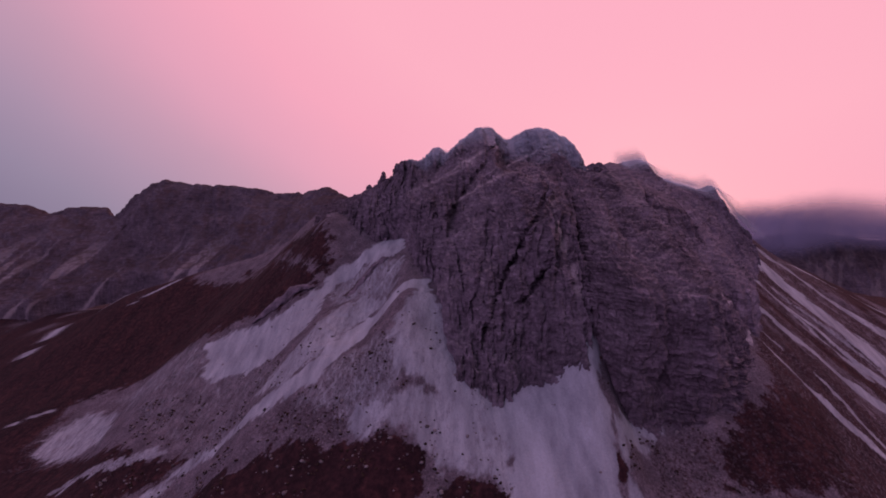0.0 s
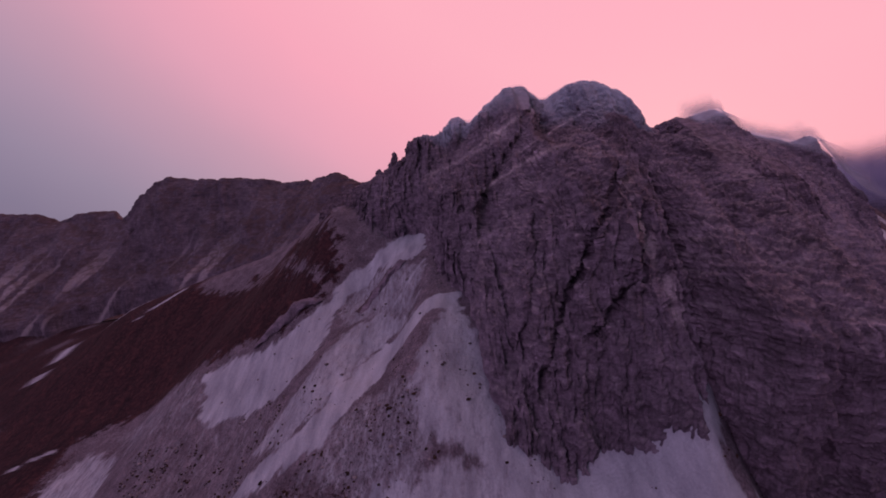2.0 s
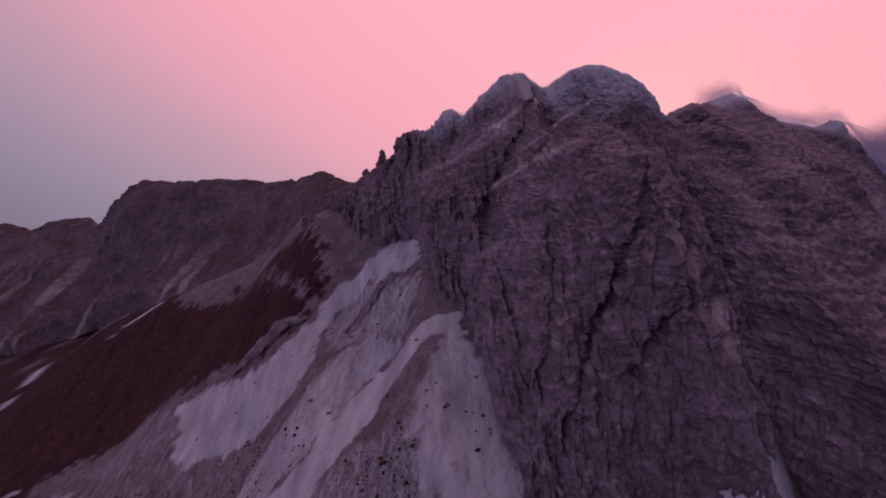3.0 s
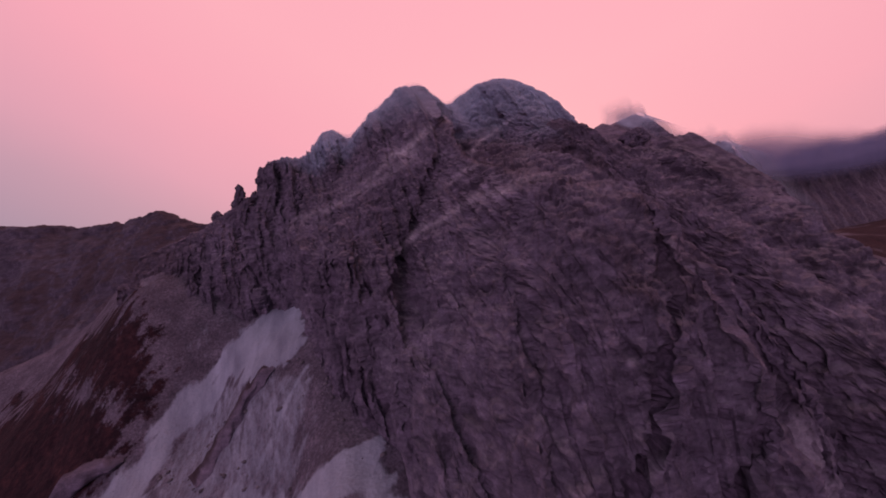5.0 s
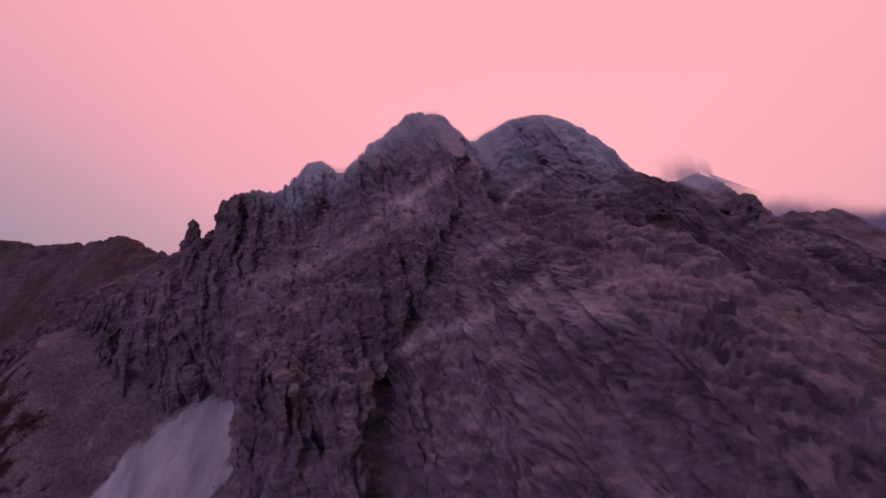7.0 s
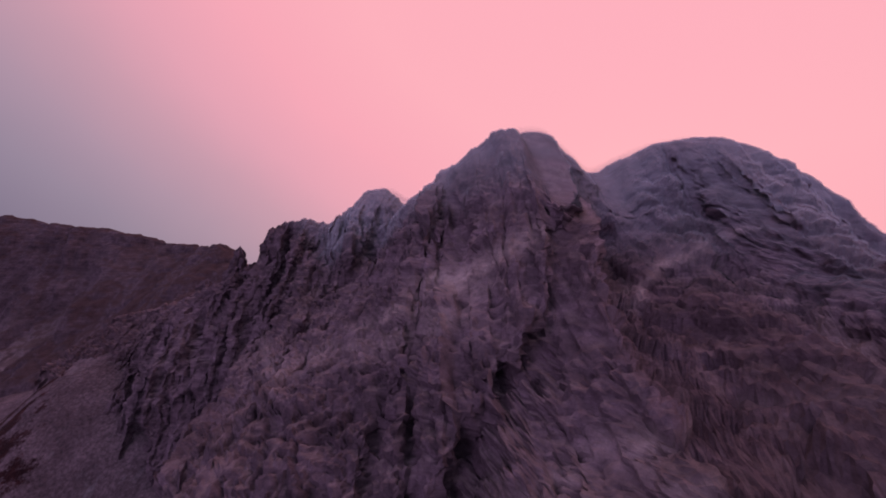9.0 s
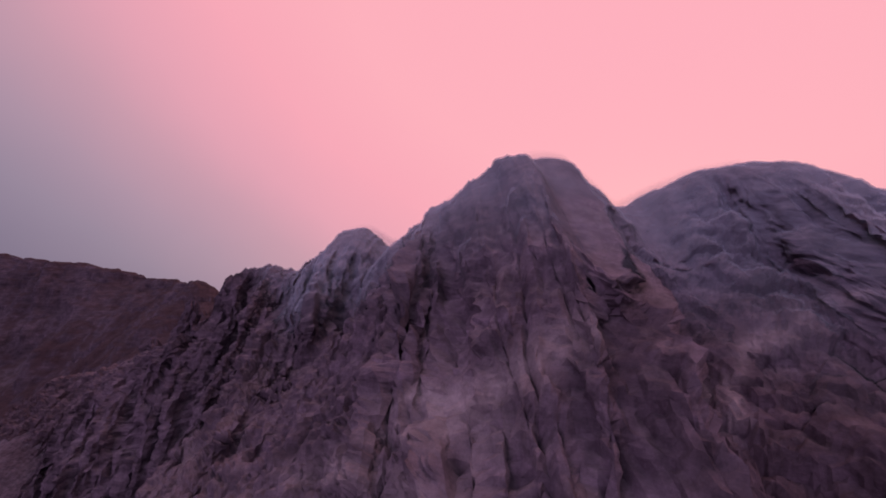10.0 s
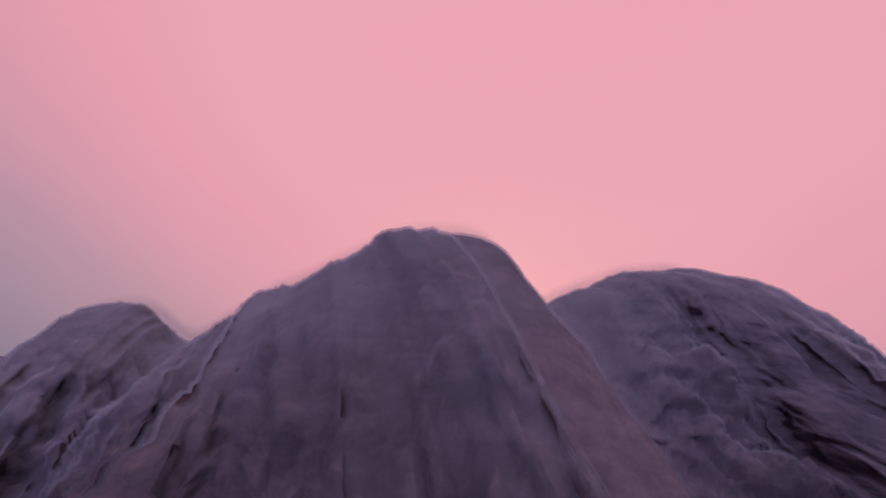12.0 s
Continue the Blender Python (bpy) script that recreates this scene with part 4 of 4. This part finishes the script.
# ---- pinnacles on the ridge ----
def pinnacle(x, y, base, top, width, seed, lean=0.0, head=0.0, taper=1.0):
    """A rough tower of rock: a grid wrapped round an axis, narrowing unevenly; head: a loose block on the tip."""
    n, m = 36, 30
    a = np.linspace(0, 2 * np.pi, n)[:, None] * np.ones((1, m))
    h = np.linspace(0, 1, m)[None] * np.ones((n, 1))
    r = width * ((1 - h) ** (0.8 * taper) * 0.85 + 0.12 * (1 - h ** 6))
    r = r + head * np.exp(-((h - 0.9) / 0.05) ** 2) - 0.5 * head * np.exp(-((h - 0.8) / 0.05) ** 2)
    cx, cy = np.cos(a), np.sin(a) * 0.75
    z = base + (top - base) * h
    wob = 1 + 0.75 * fbm(cx * 1.4 + seed, cy * 1.4, z / 3.0, 1.0, 4)
    own, gap = cells(x + 9 * cx + seed, y + 9 * cy, z, 2.6, 5)
    wob = wob + 0.22 * own - 0.2 * np.exp(-gap / 0.12)
    r = r * np.clip(wob, 0.45, 1.7) * (1 - h ** 30)
    px = x + lean * h * (top - base) + r * cx
    P = np.stack([px, y + r * cy, z], -1)
    me = grid_mesh("pinnacle", P, ROCK, {"pale": np.zeros_like(z), "turf": np.zeros_like(z)}, facets=True)
    return part("pinnacle", me, mountain, "slender rock pinnacle on the ridge")


pinnacle(-53.6, 362, 250, 269.4, 5.2, 1.0, lean=0.04, head=0.45)
pinnacle(-56.5, 362, 248, 262.8, 4.2, 9.0, lean=0.06)
pinnacle(-66, 367, 247, 258.2, 4.2, 2.0, taper=0.6)
pinnacle(-40.5, 358, 266, 275.6, 3.0, 3.0, taper=0.5)
pinnacle(81.3, 280, 254, 264.3, 2.0, 5.0)
pinnacle(103.5, 271.5, 240, 257.8, 6.2, 6.0, taper=0.35)
pinnacle(99, 270, 240, 257.0, 5.2, 4.0, taper=0.4)


# ---- outcrops in the scree ----
def outcrop(x, y, length, height, turn, seed, label):
    """A low broken crag: a bent wall of rock with a ragged top."""
    n, m = 60, 26
    u = np.linspace(-1, 1, n)[:, None] * np.ones((1, m))
    v = np.linspace(0, 1, m)[None] * np.ones((n, 1))
    lx = u * length / 2
    hh = height * np.clip(1 - np.abs(u) ** 2.5, 0, 1) * (0.75 + 0.5 * gnoise(u * 3 + seed, 0, 0))
    prof = np.stack([pchip([0, 0.2, 0.45, 0.7, 1.0], [0, -0.5, -0.35, 0.3, 2.6], v[0]), pchip([0, 0.2, 0.45, 0.7, 1.0], [-0.8, -0.2, 0.6, 1.0, -0.6], v[0])], -1)
    ly = prof[None, :, 0] * height + 2.0 * gnoise(u * 4 + seed, v * 2, 1)
    lz = prof[None, :, 1] * hh
    c, sn = math.cos(radians(turn)), math.sin(radians(turn))
    px, py = x + c * lx - sn * ly, y + sn * lx + c * ly
    g = ground_z(px, py)
    g0 = ground_z(x + c * lx, y + sn * lx)
    P = np.stack([px, py, g0 + lz + 0.9 * fbm(px, py, lz, 5, 4)], -1)
    P[..., 2] = np.where((v > 0.93) | (v < 0.05), g - 3, P[..., 2])
    me = grid_mesh("rock_outcrop", P, ROCK, {"pale": np.zeros_like(u), "turf": 0.8 * smooth(0.6, 0.8, v)})
    return tagged(new("rock_outcrop", me), label, "rock", "outcrops in the scree")


outcrop(-116, 298, 44, 7, 8, 1.0, "dark broken crag between turf and scree")
outcrop(-53, 286, 30, 4.5, 30, 4.0, "rubbly rock island in the pale scree")


# ---- loose boulders and dwarf shrubs ----
def lumps(name, label, category, mat, spots, squash, rough, seed):
    """Many small uneven lumps on the ground, joined: spots are rows of x, y, size."""
    bm = bmesh.new()
    bmesh.ops.create_icosphere(bm, subdivisions=1, radius=1.0)
    unit = np.array([v.co for v in bm.verts])
    faces = np.array([[v.index for v in f.verts] for f in bm.faces])
    bm.free()
    rs = np.random.RandomState(seed)
    k = len(spots)
    V = np.repeat(unit[None], k, 0) * (1 + rough * rs.uniform(-1, 1, (k, len(unit), 1)))
    turn = rs.uniform(0, 6.28, k)
    c, sn = np.cos(turn)[:, None], np.sin(turn)[:, None]
    sx, sy, sz = (rs.uniform(0.7, 1.35, (k, 1)) for _ in range(3))
    x, y, z = V[..., 0] * sx, V[..., 1] * sy, V[..., 2] * sz * squash
    size = spots[:, 2:3]
    gx, gy = spots[:, 0:1] + size * (c * x - sn * y), spots[:, 1:2] + size * (sn * x + c * y)
    gz = ground_z(spots[:, 0], spots[:, 1])[:, None] + size * (z + 0.15)
    co = np.stack([gx, gy, gz], -1).reshape(-1, 3)
    F = (faces[None] + np.arange(k)[:, None, None] * len(unit)).reshape(-1, 3)
    me = bpy.data.meshes.new(name)
    me.vertices.add(len(co))
    me.vertices.foreach_set("co", co.astype(np.float32).ravel())
    me.loops.add(F.size)
    me.loops.foreach_set("vertex_index", F.astype(np.int32).ravel())
    me.polygons.add(len(F))
    me.polygons.foreach_set("loop_start", np.arange(0, F.size, 3, dtype=np.int32))
    me.update(calc_edges=True)
    me.materials.append(mat)
    return tagged(new(name, me), label, category, kind="stuff")


def lump_material(name, a, b, rough=0.95):
    mat, nt, bs = material(name, rough)
    geo = nt.nodes.new("ShaderNodeNewGeometry")
    g = tex(nt, 2.5, 8, 0.7)
    c = ramped(nt, geo.outputs["Random Per Island"], [(0.0, a), (1.0, b)])
    c = blend(nt, 0.6, c, ramped(nt, g.outputs["Fac"], grey((0.3, 0.6), (0.5, 1.0), (0.7, 1.4))), "MULTIPLY")
    nt.links.new(c, bs.inputs["Base Color"])
    bump(nt, bs, [(g.outputs["Fac"], 0.6, 0.2)])
    return mat


def scatter(rs, count, x0, x1, y0, y1, keep):
    x, y = rs.uniform(x0, x1, count), rs.uniform(y0, y1, count)
    k = keep(x, y) > rs.uniform(0, 1, count)
    return x[k], y[k]


def open_scree(x, y):
    """1 where the clean pale scree lies."""
    out = np.zeros_like(x)
    for line, soft, share in ground_zones()[0]:
        out = np.maximum(out, share * strip(x, y, line, soft))
    for points, soft, share in ground_areas()[0]:
        out = np.maximum(out, (share > 0.6) * share * area(x, y, points, soft))
    return out


def loose():
    rs = np.random.RandomState(11)
    tufts = lambda x, y: smooth(-0.05, 0.35, fbm(x, y, 6.0, 9, 4, 0.6))
    x, y = scatter(rs, 9000, -190, 120, 135, 300, lambda x, y: 0.75 * tufts(x, y) * (1 - 0.85 * open_scree(x, y)))
    size = 0.25 + 0.75 * rs.uniform(0, 1, len(x)) ** 3
    lumps("boulders", "grey limestone boulders strewn over the scree", "boulders", lump_material("boulder", (0.09, 0.08, 0.085), (0.26, 0.24, 0.25)), np.stack([x, y, size], 1), 0.7, 0.22, 1)
    x, y = scatter(rs, 17000, -190, 170, 130, 260, lambda x, y: tufts(x, y) * smooth(235, 190, y + 0.3 * x) * 0.85 * (1 - open_scree(x, y)))
    size = 0.25 + 0.6 * rs.uniform(0, 1, len(x)) ** 2.5
    lumps("dwarf_shrubs", "dark dwarf shrubs and heather tufts on the slope", "shrubs", lump_material("shrub", (0.018, 0.012, 0.010), (0.055, 0.034, 0.025)), np.stack([x, y, size], 1), 0.6, 0.4, 2)


loose()


# ---- mist: thin drifting veils that cling to the summits ----
def mist_material(name, size, low, high, tint, thin=0.35):
    mat = bpy.data.materials.new(name)
    mat.use_nodes = True
    nt = mat.node_tree
    nt.nodes.clear()
    N, L = nt.nodes.new, nt.links.new
    out, mix, clear = N("ShaderNodeOutputMaterial"), N("ShaderNodeMixShader"), N("ShaderNodeBsdfTransparent")
    white, lie = N("ShaderNodeBsdfDiffuse"), N("ShaderNodeCombineXYZ")
    white.inputs[0].default_value = tint
    for k, v in enumerate((-0.12, -0.40, 0.91)):
        lie.inputs[k].default_value = v
    L(lie.outputs[0], white.inputs["Normal"])
    puff = tex(nt, size, 5, 0.55)
    soft = ramped(nt, puff.outputs["Fac"], grey((low, thin), (high, 1.0)))
    fac = N("ShaderNodeMath")
    fac.operation = "MULTIPLY"
    L(soft, fac.inputs[0])
    L(attr(nt, "mist"), fac.inputs[1])
    L(fac.outputs[0], mix.inputs[0])
    # the droplets pass on the light from behind as well
    glow, both = N("ShaderNodeBsdfTranslucent"), N("ShaderNodeMixShader")
    glow.inputs[0].default_value = tint
    L(lie.outputs[0], glow.inputs["Normal"])
    both.inputs[0].default_value = 0.25
    L(white.outputs[0], both.inputs[1])
    L(glow.outputs[0], both.inputs[2])
    L(clear.outputs[0], mix.inputs[1])
    L(both.outputs[0], mix.inputs[2])
    L(mix.outputs[0], out.inputs[0])
    return mat


MIST = mist_material("mist", 0.05, 0.3, 0.62, (0.60, 0.72, 0.86, 1))
CLOUD = mist_material("cloud", 0.012, 0.3, 0.62, (0.44, 0.45, 0.68, 1), 0.85)


def veil(P, a, mat, ob):
    """One sheet of mist whose thickness is a; where there is none there is no sheet."""
    faces = np.maximum(np.maximum(a[:-1, :-1], a[1:, :-1]), np.maximum(a[:-1, 1:], a[1:, 1:])) > 0.004
    part("veil", grid_mesh("veil", P, mat, {"mist": a}, faces), ob, "thin grey-white mist veil")


def mantle(rock, low, high, lifts, mat, ob):
    """Mist that clings to a summit: skins a little off the rock, thicker the higher it stands; low, high: heights by x at which it begins and is full."""
    n = normals(softened(rock, 4))
    n *= np.where(n[..., 2:3] < 0, -1, 1)
    x, y, z = (rock[..., k] for k in range(3))
    lo, hi = (np.interp(x, [p[0] for p in q], [p[1] for p in q]) for q in (low, high))
    cover = smooth(0, 1, (z + 4 * fbm(x, y, z, 24, 2) - lo) / (hi - lo))
    for lift, share in lifts:
        Q = rock + n * lift
        veil(Q, share * cover, mat, ob)


def brim(crest, x0, x1, off, share, down, above, mat, ob):
    """Mist that stands along a crest: thickest at its edge, thinning down the face and up into the air."""
    cr = np.array(crest, float)
    xs, v = np.linspace(x0, x1, 160), np.linspace(-1, 1, 44)
    cy, cz = (np.interp(xs, cr[:, 0], cr[:, k]) for k in (1, 2))
    for _ in range(5):
        cy[1:-1], cz[1:-1] = (cy[:-2] + 2 * cy[1:-1] + cy[2:]) / 4, (cz[:-2] + 2 * cz[1:-1] + cz[2:]) / 4
    x = np.broadcast_to(xs[:, None], (160, 44))
    h = np.where(v < 0, v * down, v * above)[None] + 0 * x
    z = cz[:, None] + h
    y = cy[:, None] - off + np.minimum(h, 0) * 1.9 + 0 * x
    ragged = 0.25 * fbm(x, y, z, 12, 3)
    a = share * np.where(h < 0, smooth(-1, 0.0, v)[None] + 0 * h, smooth(1.0, 0.0, v + 0.0)[None] + 0 * h)
    a = a * np.clip(1 + ragged, 0.4, 1.4) * smooth(x0, x0 + 8, x) * smooth(x1, x1 - 8, x)
    veil(np.stack([x, y, z], -1), a, mat, ob)


summit_mist = thing("summit_mist", "thin grey mist clinging to the twin summits", "mist")
MIST_LOW = [(-40, 278), (-24, 268), (-14, 262), (2, 263), (10, 269), (24, 271), (40, 269), (52, 261), (80, 252), (104, 248)]
MIST_FULL = [(-40, 292), (-24, 286), (-14, 281), (2, 283), (10, 290), (24, 297), (40, 297), (52, 290), (80, 288), (104, 278)]
mantle(summit_rock, MIST_LOW, MIST_FULL, ((0.16, 0.42), (0.32, 0.36)), MIST, summit_mist)
brim(MAIN_CREST, -24, 112, -1.5, 0.42, 4, 2.2, MIST, summit_mist)
drifting_mist = thing("drifting_mist", "mist drifting off the shoulder of the peak", "mist")
for off, share, down, above in ((4.0, 0.72, 16, 7.5), (-5.0, 0.72, 9, 14.0)):
    brim(BACK_CREST, 140, 254, off, share, down, above, MIST, drifting_mist)


def far_bank():
    """A cloud bank behind the distant mountainside."""
    bank = thing("cloud_bank", "low grey cloud bank on the distant mountain", "cloud")
    xs, zs = np.linspace(450, 2200, 120), np.linspace(100, 460, 60)
    x, z = np.meshgrid(xs, zs, indexing="ij")
    for y0, share in ((-120, 0.6), (-76, 0.8), (60, 0.97)):
        y = np.interp(x, [c[0] for c in FAR_RIGHT_CREST], [c[1] for c in FAR_RIGHT_CREST]) + 20 + y0
        cz = np.interp(x, [c[0] for c in FAR_RIGHT_CREST], [c[2] for c in FAR_RIGHT_CREST])
        lower = smooth(-36, 0, z - cz) if y0 < 0 else 1.0
        a = lower * share * smooth(66, 22, z - cz + 12 * fbm(x, y, z, 240, 2)) * smooth(450, 520, x) * smooth(2200, 2000, x)
        veil(np.stack([x, y, z], -1), a, CLOUD, bank)


far_bank()
